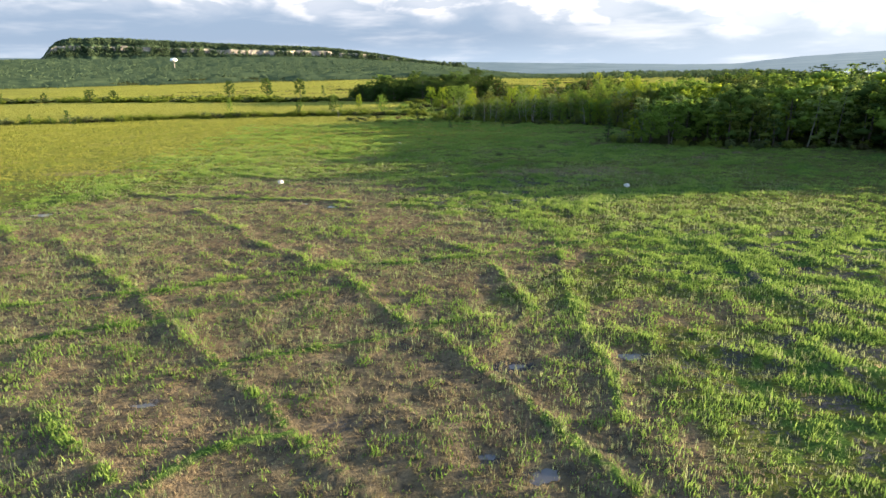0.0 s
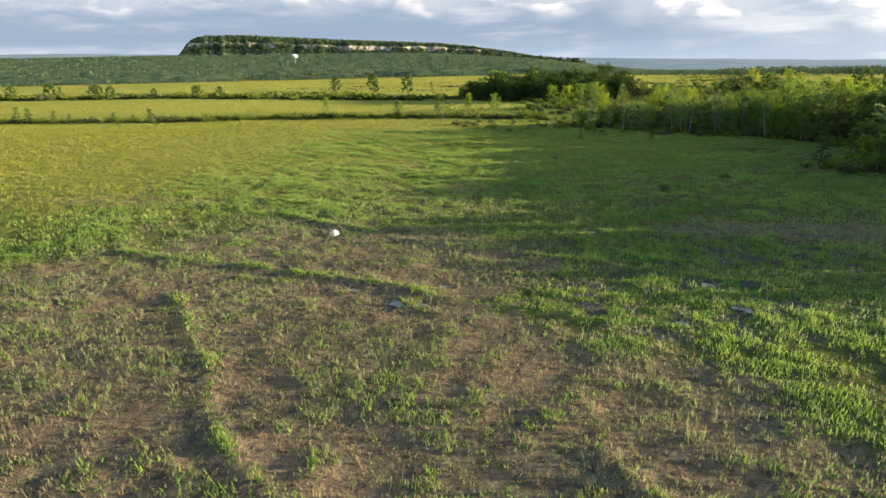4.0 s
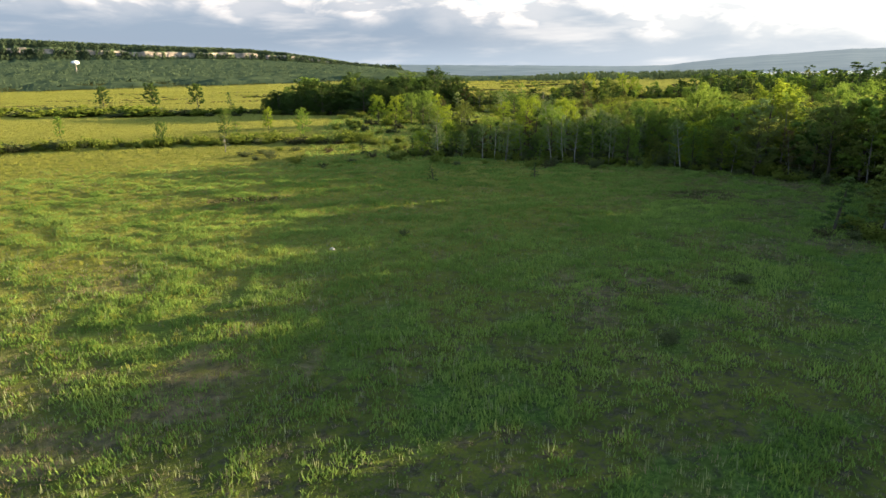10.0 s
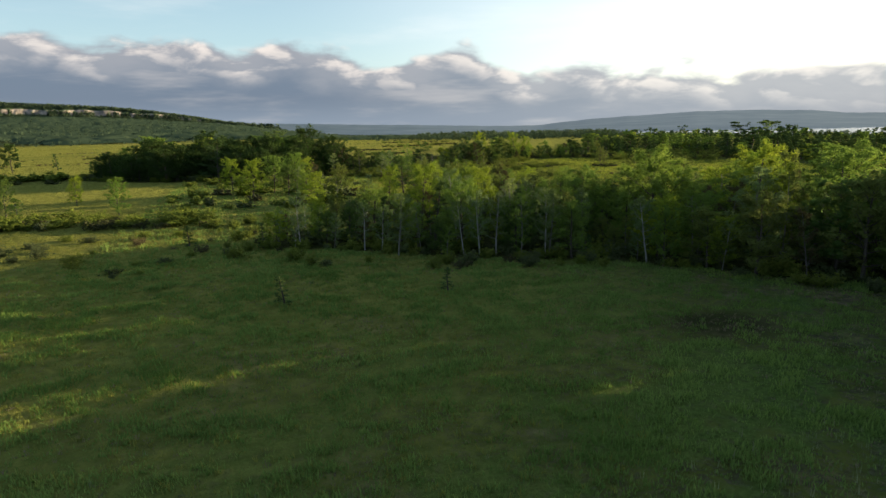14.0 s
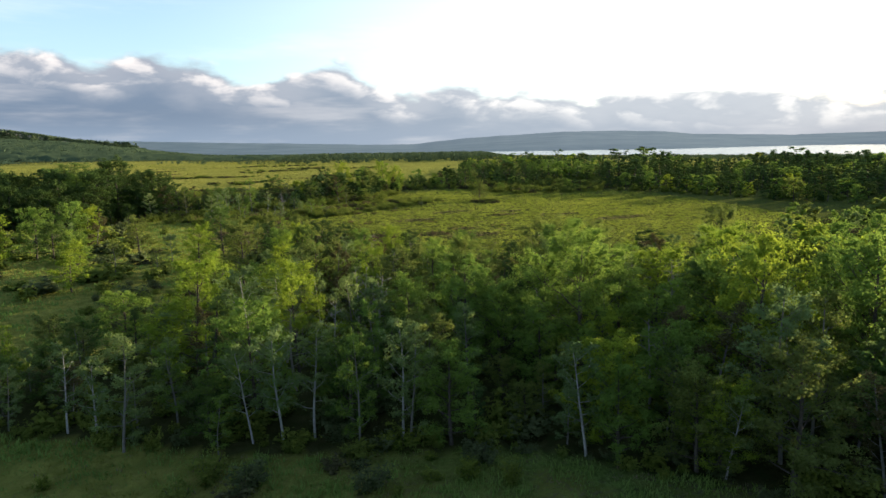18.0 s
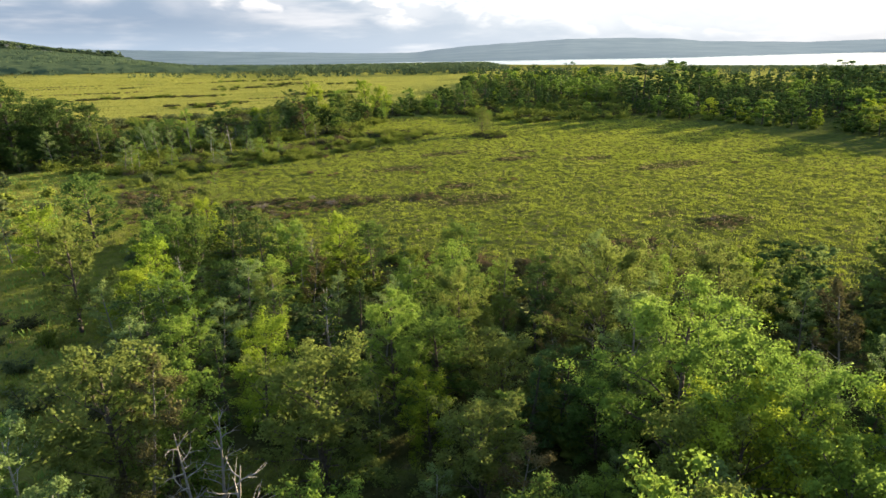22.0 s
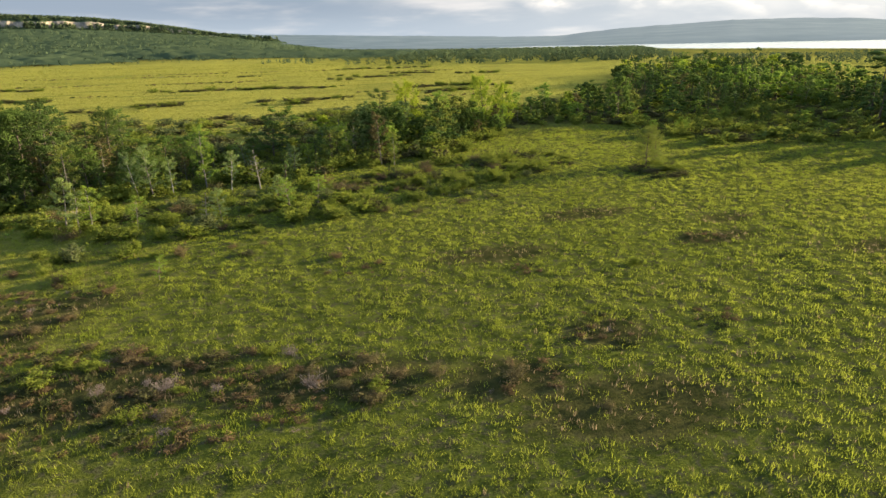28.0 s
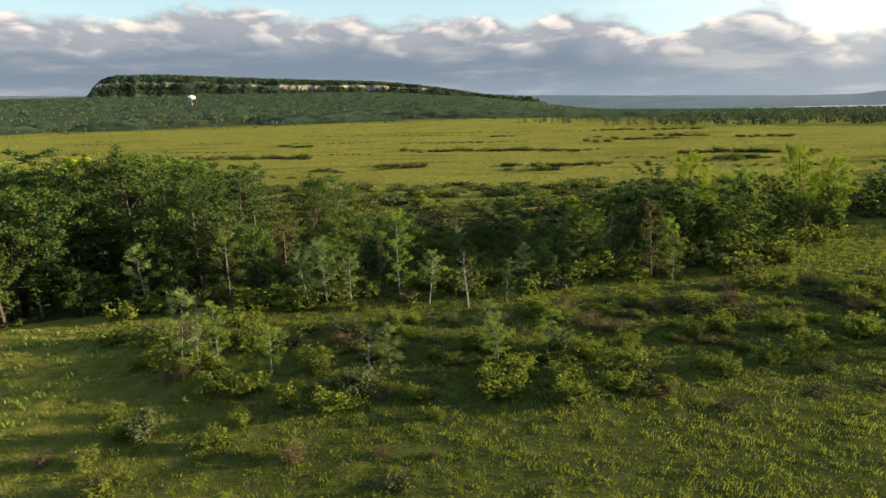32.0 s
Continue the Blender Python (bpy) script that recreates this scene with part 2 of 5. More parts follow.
M_GROUND = material("wet_meadow", ground_colour, 0.95,
                    lambda n, p: (n.math("ADD", n.noise(p, 1.3, 6, 0.7), n.math("MULTIPLY", n.noise(p, 6.0, 3, 0.7), 0.5)), 1.0, 0.55), 0, 0.0)
M_WATER = material("puddle_water", lambda n, p: n.mix(n.noise(p, 2.0, 3), (0.055, 0.054, 0.060), (0.10, 0.098, 0.108)), 0.3,
                   lambda n, p: (n.noise(p, 5.0, 3), 0.35, 0.03), 0, 0.35)
M_LAKE = material("lake_water", lambda n, p: n.mix(n.noise(p, 0.004, 3), (0.04, 0.06, 0.08), (0.06, 0.08, 0.10)), 0.18,
                  lambda n, p: (n.noise(p, 0.35, 3), 0.25, 0.3), 0, 0.4)
M_ROCK_GREY = material("grey_boulder_rock", lambda n, p: n.mix(n.ramp(n.noise(p, 6, 5, 0.7), 0.3, 0.7), (0.18, 0.18, 0.17), (0.36, 0.35, 0.33)), 0.9, lambda n, p: (n.noise(p, 9, 5), 0.6, 0.05))
M_ROCK = material("pale_boulder_rock", lambda n, p: n.mix(n.ramp(n.noise(p, 6, 5, 0.7), 0.3, 0.7), (0.34, 0.33, 0.31), (0.60, 0.59, 0.56)), 0.9,
                  lambda n, p: (n.noise(p, 9, 5), 0.6, 0.05))
M_CLIFF = material("limestone_cliff", lambda n, p: n.mix(n.ramp(n.noise(p, 0.06, 5, 0.65), 0.36, 0.66), (0.16, 0.145, 0.13), (0.40, 0.335, 0.28)), 0.95,
                   lambda n, p: (n.noise(p, 0.15, 5), 0.8, 4.0))
M_SLOPE = material("forest_floor", lambda n, p: n.mix(n.noise(p, 0.03, 5, 0.7), (0.022, 0.040, 0.014), (0.055, 0.080, 0.024)), 0.95,
                   lambda n, p: (n.noise(p, 0.08, 5, 0.7), 1.0, 8.0))


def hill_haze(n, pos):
    """Haze before the far hills, put into their glow, paler towards the sun."""
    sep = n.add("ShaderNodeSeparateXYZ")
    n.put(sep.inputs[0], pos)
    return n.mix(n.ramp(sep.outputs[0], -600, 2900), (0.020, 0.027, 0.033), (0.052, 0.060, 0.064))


# blue-grey base and glow stand in for haze over green forest
M_HILL = material("hazy_forested_hills", lambda n, p: n.mix(n.ramp(n.noise(p, 0.004, 6, 0.65), 0.3, 0.7), (0.060, 0.085, 0.098), (0.100, 0.125, 0.135)), 1.0, None, 0, 0.0, hill_haze)
M_DOME = material("white_dome_paint", lambda n, p: n.mix(n.noise(p, 0.3, 3), (0.78, 0.78, 0.78), (0.86, 0.86, 0.85)), 0.5)
M_STEEL = material("painted_steel_tower", lambda n, p: n.mix(n.noise(p, 0.5, 3), (0.26, 0.27, 0.27), (0.34, 0.35, 0.35)), 0.6)
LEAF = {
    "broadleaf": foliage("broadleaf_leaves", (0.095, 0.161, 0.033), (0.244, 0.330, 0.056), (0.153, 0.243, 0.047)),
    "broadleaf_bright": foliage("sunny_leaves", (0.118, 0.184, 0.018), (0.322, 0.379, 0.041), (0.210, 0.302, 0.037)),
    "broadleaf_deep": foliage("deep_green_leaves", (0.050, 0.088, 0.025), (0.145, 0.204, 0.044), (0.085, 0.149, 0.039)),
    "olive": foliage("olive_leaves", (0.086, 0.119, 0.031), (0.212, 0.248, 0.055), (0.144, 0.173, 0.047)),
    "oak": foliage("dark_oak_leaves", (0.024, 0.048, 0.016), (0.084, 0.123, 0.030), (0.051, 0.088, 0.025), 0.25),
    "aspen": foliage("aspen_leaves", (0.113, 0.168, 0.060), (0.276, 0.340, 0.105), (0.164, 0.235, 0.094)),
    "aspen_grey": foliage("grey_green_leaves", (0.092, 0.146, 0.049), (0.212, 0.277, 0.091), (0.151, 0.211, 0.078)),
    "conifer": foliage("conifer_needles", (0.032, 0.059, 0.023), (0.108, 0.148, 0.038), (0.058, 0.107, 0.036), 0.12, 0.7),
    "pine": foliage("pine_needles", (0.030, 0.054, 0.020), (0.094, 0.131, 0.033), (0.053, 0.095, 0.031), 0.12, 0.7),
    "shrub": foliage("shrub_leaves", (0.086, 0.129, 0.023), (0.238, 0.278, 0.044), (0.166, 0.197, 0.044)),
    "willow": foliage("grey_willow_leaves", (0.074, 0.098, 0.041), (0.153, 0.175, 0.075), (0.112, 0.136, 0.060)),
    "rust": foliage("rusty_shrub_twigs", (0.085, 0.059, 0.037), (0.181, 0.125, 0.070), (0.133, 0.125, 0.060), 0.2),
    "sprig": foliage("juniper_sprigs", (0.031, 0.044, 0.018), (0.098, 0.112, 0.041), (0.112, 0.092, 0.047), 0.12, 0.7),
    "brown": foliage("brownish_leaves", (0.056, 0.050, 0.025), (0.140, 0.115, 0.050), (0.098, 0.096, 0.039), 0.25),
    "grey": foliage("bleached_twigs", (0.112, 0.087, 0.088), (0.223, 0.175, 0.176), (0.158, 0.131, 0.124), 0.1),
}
M_BARK = bark("brown_bark", (0.055, 0.045, 0.036), (0.13, 0.11, 0.09), 6)
M_PALE = bark("pale_aspen_bark", (0.165, 0.155, 0.135), (0.065, 0.06, 0.05), 5)
M_BIRCH = bark("white_birch_bark", (0.31, 0.30, 0.275), (0.09, 0.08, 0.07), 5)
M_DEAD = bark("grey_dead_wood", (0.23, 0.21, 0.19), (0.12, 0.11, 0.10), 7)
# leaf green greyed and blued to carry the haze of distance
M_FAR_LEAF = foliage("hazy_far_leaves", (0.034, 0.057, 0.036), (0.120, 0.158, 0.078), (0.066, 0.096, 0.058), 0.2)
M_BLADE = blades("green_grass_blades", (0.094, 0.168, 0.036), (0.262, 0.345, 0.086))
M_MEADOW = blades("sunny_meadow_blades", (0.132, 0.168, 0.023), (0.296, 0.330, 0.052))
M_BLADE_DRY = blades("dry_sedge_blades", (0.130, 0.104, 0.064), (0.310, 0.250, 0.165))
M_STALK = blades("pale_green_stalks", (0.145, 0.172, 0.078), (0.315, 0.338, 0.175))
M_HAY = blades("ripe_hay_blades", (0.160, 0.178, 0.034), (0.305, 0.298, 0.072))


# ---------------------------------------------------------------- numpy helpers


def vnoise(x, y, seed=0):
    """Smooth value noise, 0 to 1."""
    x, y = np.asarray(x, float), np.asarray(y, float)
    xi, yi = np.floor(x), np.floor(y)
    fx, fy = x - xi, y - yi
    fx, fy = fx * fx * (3 - 2 * fx), fy * fy * (3 - 2 * fy)

    def h(a, b):
        v = np.sin(a * 127.1 + b * 311.7 + seed * 74.7) * 43758.5453
        return v - np.floor(v)
    return (h(xi, yi) * (1 - fx) + h(xi + 1, yi) * fx) * (1 - fy) + (h(xi, yi + 1) * (1 - fx) + h(xi + 1, yi + 1) * fx) * fy


def fbm(x, y, seed=0, octaves=4):
    s, a, t = 0, 1.0, 0
    for k in range(octaves):
        s = s + a * vnoise(x * 2 ** k, y * 2 ** k, seed + 13 * k)
        t += a
        a *= 0.5
    return s / t


def smooth(v, lo, hi):
    t = np.clip((v - lo) / (hi - lo), 0, 1)
    return t * t * (3 - 2 * t)


def inside(x, y, poly):
    """Points inside a polygon."""
    x, y = np.asarray(x, float), np.asarray(y, float)
    res = np.zeros(x.shape, bool)
    for (x0, y0), (x1, y1) in zip(poly, poly[1:] + poly[:1]):
        if y0 != y1:
            res ^= ((y0 > y) != (y1 > y)) & (x < (x1 - x0) * (y - y0) / (y1 - y0) + x0)
    return res


def line_distance(x, y, line):
    best = np.full(np.shape(x), 1e9)
    for (x0, y0), (x1, y1) in zip(line, line[1:]):
        dx, dy = x1 - x0, y1 - y0
        t = np.clip(((x - x0) * dx + (y - y0) * dy) / (dx * dx + dy * dy), 0, 1)
        best = np.minimum(best, np.hypot(x - x0 - t * dx, y - y0 - t * dy))
    return best


def mesh(name, v, faces, mats, tint=None, cover=None, index=None, shade=False):
    """A mesh from arrays: v (n, 3), faces (a list of (m, 3) and (m, 4) arrays)."""
    me = bpy.data.meshes.new(name)
    v = np.asarray(v, np.float32)
    faces = [np.asarray(f, np.int32) for f in faces if len(f)]
    sizes = np.concatenate([np.full(len(f), f.shape[1], np.int32) for f in faces])
    loops = np.concatenate([f.ravel() for f in faces])
    me.vertices.add(len(v))
    me.vertices.foreach_set("co", v.ravel())
    me.loops.add(len(loops))
    me.loops.foreach_set("vertex_index", loops)
    me.polygons.add(len(sizes))
    me.polygons.foreach_set("loop_start", np.concatenate([[0], np.cumsum(sizes)[:-1]]).astype(np.int32))
    if index is not None:
        me.polygons.foreach_set("material_index", np.asarray(index, np.int32))
    if shade:
        me.polygons.foreach_set("use_smooth", np.ones(len(sizes), bool))
    for m in mats:
        me.materials.append(m)
    if tint is not None:
        me.attributes.new("tint", "FLOAT", "POINT").data.foreach_set("value", np.asarray(tint, np.float32))
    if cover is not None:
        a = me.attributes.new("cover", "FLOAT_COLOR", "POINT")
        a.data.foreach_set("color", np.asarray(cover, np.float32).ravel())
    me.update(calc_edges=True)
    return me


def part(name, me, parent, label=""):
    ob = new(name, me)
    ob.parent = parent
    return tagged(ob, label)


# ---------------------------------------------------------------- the lie of the land
CLIFF_A, CLIFF_U, CLIFF_N = (-1256.0, 2192.0), (0.927, 0.376), (0.376, -0.927)


def cliff_coords(x, y):
    """Metres along the escarpment's front, and in front of it."""
    dx, dy = x - CLIFF_A[0], y - CLIFF_A[1]
    return dx * CLIFF_U[0] + dy * CLIFF_U[1], dx * CLIFF_N[0] + dy * CLIFF_N[1]


def slope_height(x, y):
    """The wooded slope below the escarpment."""
    a, s = cliff_coords(x, y)
    rise = 58 * np.clip(1 - np.maximum(s, 0) / 1500, 0, 1) ** 1.5
    return rise * (1 - smooth(a, 650, 1750)) * smooth(a, -2600, -900)


def far_height(x, y):
    """The land falls away towards the lake."""
    dx, dy = x - 24, y - 175
    r, az = np.hypot(dx, dy), np.degrees(np.arctan2(dx, dy))
    shore = np.interp(az, [4, 8, 31, 34, 46, 62, 100], [2300, 2050, 2050, 1960, 1830, 1600, 1300]) + 90 * (vnoise(az / 6, az * 0, 3) - 0.5)
    w = smooth(az, -4, 8) * (1 - smooth(az, 120, 160))
    return -25.5 * w * smooth(r / shore, 0.25, 1.0) - 16 * w * smooth(r / shore, 1.0, 1.15) + slope_height(x, y)


RIDGES = [
    [(-33, 84), (-21, 68), (-9, 54), (-2, 42), (4, 33), (6, 28), (9, 23), (12, 16)],
    [(-43, 69), (-27, 52), (-16, 39), (-10, 31), (-4, 24), (0, 17)],
    [(-58, 80), (-46, 67)], [(-26, 33), (-22, 31), (-17, 27), (-15, 25)],
    [(-40, 46), (-23, 51), (-13, 56), (4, 59), (12, 62), (33, 74), (45, 77)],
    [(-35, 40), (-21, 44), (-9, 50)], [(-13, 37), (-5, 40), (4, 44)], [(-1, 67), (4, 59)],
    [(5, 56), (7, 45), (2, 39)], [(12, 64), (11, 53), (10, 43), (10, 35), (9, 29)],
    [(12, 40), (17, 38), (21, 35), (30, 33)], [(27, 63), (27, 49), (27, 44)], [(31, 63), (35, 53), (37, 51)],
    [(-14, 24), (-12, 27), (-9, 29)],
]
FAINT = [
    [(-45, 94), (-29, 91), (-17, 88), (-9, 85), (1, 82)], [(-36, 112), (-25, 106), (-17, 101), (-3, 97), (13, 91)],
    [(-4, 106), (1, 102), (6, 97)], [(12, 114), (15, 106), (18, 100)], [(-15, 85), (-11, 82)],
]
PUDDLES = [(-52, 83, 2.4, 0.9), (-17, 32, 0.9, 0.6), (12, 37, 1.1, 0.7), (4, 36, 1.0, 0.5), (4, 25, 1.0, 0.7), (2, 26.3, 0.9, 0.5),
           (-14, 84, 1.2, 0.6), (-19.4, 87, 0.8, 0.5), (9.2, 91, 0.7, 1.2), (10.4, 86.5, 0.7, 1.3), (6, 83, 0.9, 0.5), (1, 107, 0.7, 0.4), (-12, 89, 1.1, 0.3)]
DRY = [(-24, 60, 40, 40), (-2, 34, 22, 18), (19, 44, 10, 5), (-22, 93, 24, 15), (5, 62, 16, 9), (20, 108, 14, 6), (-60, 118, 14, 3)]
GREEN = [(7, 86, 15, 9), (26, 33, 15, 12), (34, 58, 20, 18), (14, 100, 16, 7)]
DARK = [(36, 174, 4.6, 3.2), (102, 321, 6, 2.2), (111, 308, 4.5, 2.2), (117, 314, 4, 1.8), (133, 286, 8, 2.8), (45, 309, 6, 2.4), (103, 260, 3, 1.6), (-23, 183, 6, 2.0), (-98, 122, 3, 1.2), (42, 305, 6, 4.0), (52, 292, 9, 4.5), (66, 289, 8, 3), (79, 286, 4, 2.5), (88, 290, 3.5, 2.5), (85, 281, 6, 4),
        (128, 286, 6, 2.0), (125, 300, 5, 2.0), (88, 251, 6, 4), (106, 253, 5, 3.0), (86, 310, 7, 2.5), (70, 246, 8, 3), (60, 258, 6, 3)]


GROVE_FRONT = [(1, 221), (9, 217.5), (16, 213), (24, 206), (34, 201.5), (42, 196.5), (48, 189.5), (55, 181), (60, 176), (90, 176), (88, 216), (70, 222), (52, 226), (36, 231), (20, 231), (6, 232)]
GROVE_REAR = [(37, 236), (52, 226), (70, 222), (88, 216), (100, 214), (112, 232), (92, 231), (80, 237), (68, 247), (61, 257), (56, 265), (50, 276), (41, 288), (38, 276), (40, 262), (37, 249)]
GROVE_LOBE = [(39, 154), (48, 143), (63, 137), (90, 131), (104, 122), (170, 116), (170, 176), (60, 176), (58, 168), (50, 158)]
GROVE_RIGHT = [(90, 176), (170, 176), (170, 222), (112, 232), (100, 214), (88, 216)]
LINK = [(117, 405), (150, 398), (160, 408), (166, 440), (190, 480), (150, 447), (122, 420)]
# trees mostly out of view, placed so their shadows reach the near meadow
GROVE_OUTER = [(90, 130), (84, 118), (87, 104), (89, 92), (92, 82), (120, 78), (175, 74), (170, 116), (104, 122)]
BAND = [(-58, 372), (-40, 353), (-23, 344), (-7, 335), (6, 336), (20, 344), (43, 351), (60, 354), (73, 364), (98, 370), (122, 397), (122, 412), (95, 398), (60, 378), (35, 378), (10, 396), (-30, 402), (-52, 398)]
FAR_GROVE = [(146, 374), (151, 362), (161, 355), (185, 354), (200, 368), (225, 395), (260, 420), (330, 520), (300, 590), (240, 560), (190, 480), (166, 440), (158, 408)]
CONIFERS = [(200, 372), (222, 330), (232, 288), (240, 262), (330, 235), (440, 300), (380, 430), (280, 430), (225, 395)]
MEADOW = [(-450, 500), (-20, 452), (60, 451), (125, 462), (187, 513), (218, 590), (165, 760), (28, 900), (-106, 890), (-450, 880), (-900, 900), (-900, 500)]


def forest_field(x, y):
    """1 on the litter below trees, where the dark colour also paints their shade."""
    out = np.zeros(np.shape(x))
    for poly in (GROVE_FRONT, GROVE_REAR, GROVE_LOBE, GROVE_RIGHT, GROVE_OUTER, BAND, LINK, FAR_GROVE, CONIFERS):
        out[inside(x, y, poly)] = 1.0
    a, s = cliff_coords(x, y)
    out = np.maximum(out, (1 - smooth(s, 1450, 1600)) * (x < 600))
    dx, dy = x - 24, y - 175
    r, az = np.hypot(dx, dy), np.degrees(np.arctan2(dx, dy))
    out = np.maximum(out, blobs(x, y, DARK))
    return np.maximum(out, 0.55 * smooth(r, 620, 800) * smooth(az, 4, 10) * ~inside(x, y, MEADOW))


def ridge_fields(x, y):
    d = np.full(np.shape(x), 1e9)
    f = np.full(np.shape(x), 1e9)
    wx, wy = x + 1.1 * (vnoise(x / 4, y / 4, 1) - 0.5), y + 1.1 * (vnoise(x / 4, y / 4, 2) - 0.5)
    for line in RIDGES:
        d = np.minimum(d, line_distance(wx, wy, line))
    for line in FAINT:
        f = np.minimum(f, line_distance(wx, wy, line))
    return np.exp(-(d / 0.44) ** 2), np.exp(-(f / 0.55) ** 2)


def blobs(x, y, spots, soft=0.45):
    """0 to 1 inside uneven spots."""
    out = np.zeros(np.shape(x))
    wob = 0.7 * (fbm(x / 7, y / 7, 5) - 0.5)
    for cx, cy, rx, ry in spots:
        q = np.hypot((x - cx) / rx, (y - cy) / ry) + wob
        out = np.maximum(out, 1 - smooth(q, 1 - soft, 1 + soft))
    return out


def cover_fields(x, y):
    """lush, dry, wet."""
    near = smooth(y, -60, 10) * (1 - smooth(y, 330, 460))
    r, f = ridge_fields(x, y)
    dry = blobs(x, y, DRY) * 0.85
    dark = blobs(x, y, DARK)
    patch = fbm(x / 14, y / 14, 9)
    dry = np.clip(dry + 0.5 * (patch - 0.5) * (1 - smooth(y, 190, 225)) + 0.42 * smooth(fbm(x / 5, y / 8, 91), 0.56, 0.70) * smooth(y, 100, 125) * (1 - smooth(y, 190, 225)), 0, 1)
    green = smooth(fbm(x / 9, y / 9, 21), 0.50, 0.68) * 0.75 * (1 - 0.85 * smooth(y, 222, 242))
    right = smooth(x - 0.25 * (y - 30), 10, 26) * (1 - smooth(y, 60, 80)) * 0.28 * smooth(fbm(x / 4, y / 4, 4), 0.45, 0.62)
    lush = np.clip(green * (1 - dry) + 0.85 * r * (0.6 + 0.4 * smooth(fbm(x / 6, y / 6, 33), 0.3, 0.6)) + 0.75 * f + right, 0, 1) * near
    wet = np.zeros(np.shape(x))
    for cx, cy, rx, ry in PUDDLES:
        q = np.hypot((x - cx) / (rx * 1.6), (y - cy) / (ry * 1.6)) + 0.8 * (fbm(x / 1.5, y / 1.5, 6) - 0.5)
        wet = np.maximum(wet, 1 - smooth(q, 0.5, 1.1))
    wet = np.clip(0.6 * wet + 0.45 * smooth(fbm(x / 4, y / 4, 41), 0.62, 0.74) * blobs(x, y, DRY), 0, 1) * (1 - r)
    # deeper green put into the cover where the grove's shadow falls
    shade = smooth(y, 112, 138) * (1 - smooth(y, 222, 240)) * smooth(x - 0.35 * (y - 170), -75, -10)
    lush = np.maximum(lush, shade * (0.26 + 0.58 * smooth(fbm(x / 4, y / 4, 52), 0.35, 0.62)) * (1 - dry))
    zone = blobs(x, y, GREEN)
    clump = smooth(vnoise(x / 0.95 + 1.5 * vnoise(x / 3, y / 3, 5), y / 0.95, 61), 0.40, 0.62)
    lush = np.maximum(lush, zone * clump * 0.8)
    wet = np.maximum(wet, zone * (1 - clump) * 0.55)
    dry = np.clip(dry * near * (1 - 0.75 * zone), 0, 1)
    return lush * (1 - 0.8 * dark), np.maximum(dry, 0.6 * dark), wet


def tussock(x, y):
    """0 to 1 on the hummocks of the second meadow."""
    return smooth(fbm(x / 1.25 + 0.9 * vnoise(x / 5, y / 5, 3), y / 1.35 + 0.9 * vnoise(x / 5, y / 5, 4), 81, 3), 0.42, 0.70)


def ground_height(x, y):
    r, f = ridge_fields(x, y)
    near = 1 - smooth(np.hypot(x - 20, y - 170), 250, 500)
    second = smooth(y, 205, 240)
    bumps = (0.34 - 0.16 * second) * (fbm(x / 1.7, y / 1.7, 8, 2) - 0.5) + (0.30 - 0.20 * second) * (fbm(x / 9, y / 9, 17) - 0.5) + 0.06 * tussock(x, y) * smooth(y, 205, 240) * (1 - smooth(y, 335, 360))
    z = far_height(x, y) + near * (bumps + 0.27 * r + 0.26 * f)
    for cx, cy, rx, ry in PUDDLES:
        z = z - 0.12 * np.exp(-(((x - cx) / (rx * 1.2)) ** 2 + ((y - cy) / (ry * 1.2)) ** 2))
    return z


def spread(start, end, step, far):
    """Even steps from start to end, then growing ones out to far on both sides."""
    mid = np.arange(start, end, step)
    out, s = [], step
    while sum(out) < far:
        s *= 1.13
        out.append(s)
    grow = np.cumsum(out)
    return np.concatenate([(start - grow)[::-1], mid, mid[-1] + grow])


def build_ground():
    xs, east = spread(-62, 48, 0.6, 4800), spread(48, 132, 0.75, 4800)
    xs = np.concatenate([xs[xs < 47.8], east[east > 47.9]])
    ys, north = spread(14, 128, 0.6, 4700), spread(236, 345, 0.75, 4800)
    ys = np.concatenate([ys[ys < 128], np.arange(128.5, 235.5, 1.2), north[north > 235.8]])
    gx, gy = np.meshgrid(xs, ys)
    x, y = gx.ravel(), gy.ravel()
    z = ground_height(x, y)
    lush, dry, wet = cover_fields(x, y)
    w, h = len(xs), len(ys)
    i = (np.arange(h - 1)[:, None] * w + np.arange(w - 1)[None, :]).ravel()
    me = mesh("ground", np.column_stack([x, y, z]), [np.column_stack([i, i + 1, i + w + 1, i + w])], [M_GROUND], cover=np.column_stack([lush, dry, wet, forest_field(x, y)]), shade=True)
    tagged(new("ground", me), "flat wet meadow of green grass and dry brown sedge", "ground", kind="structure")


build_ground()


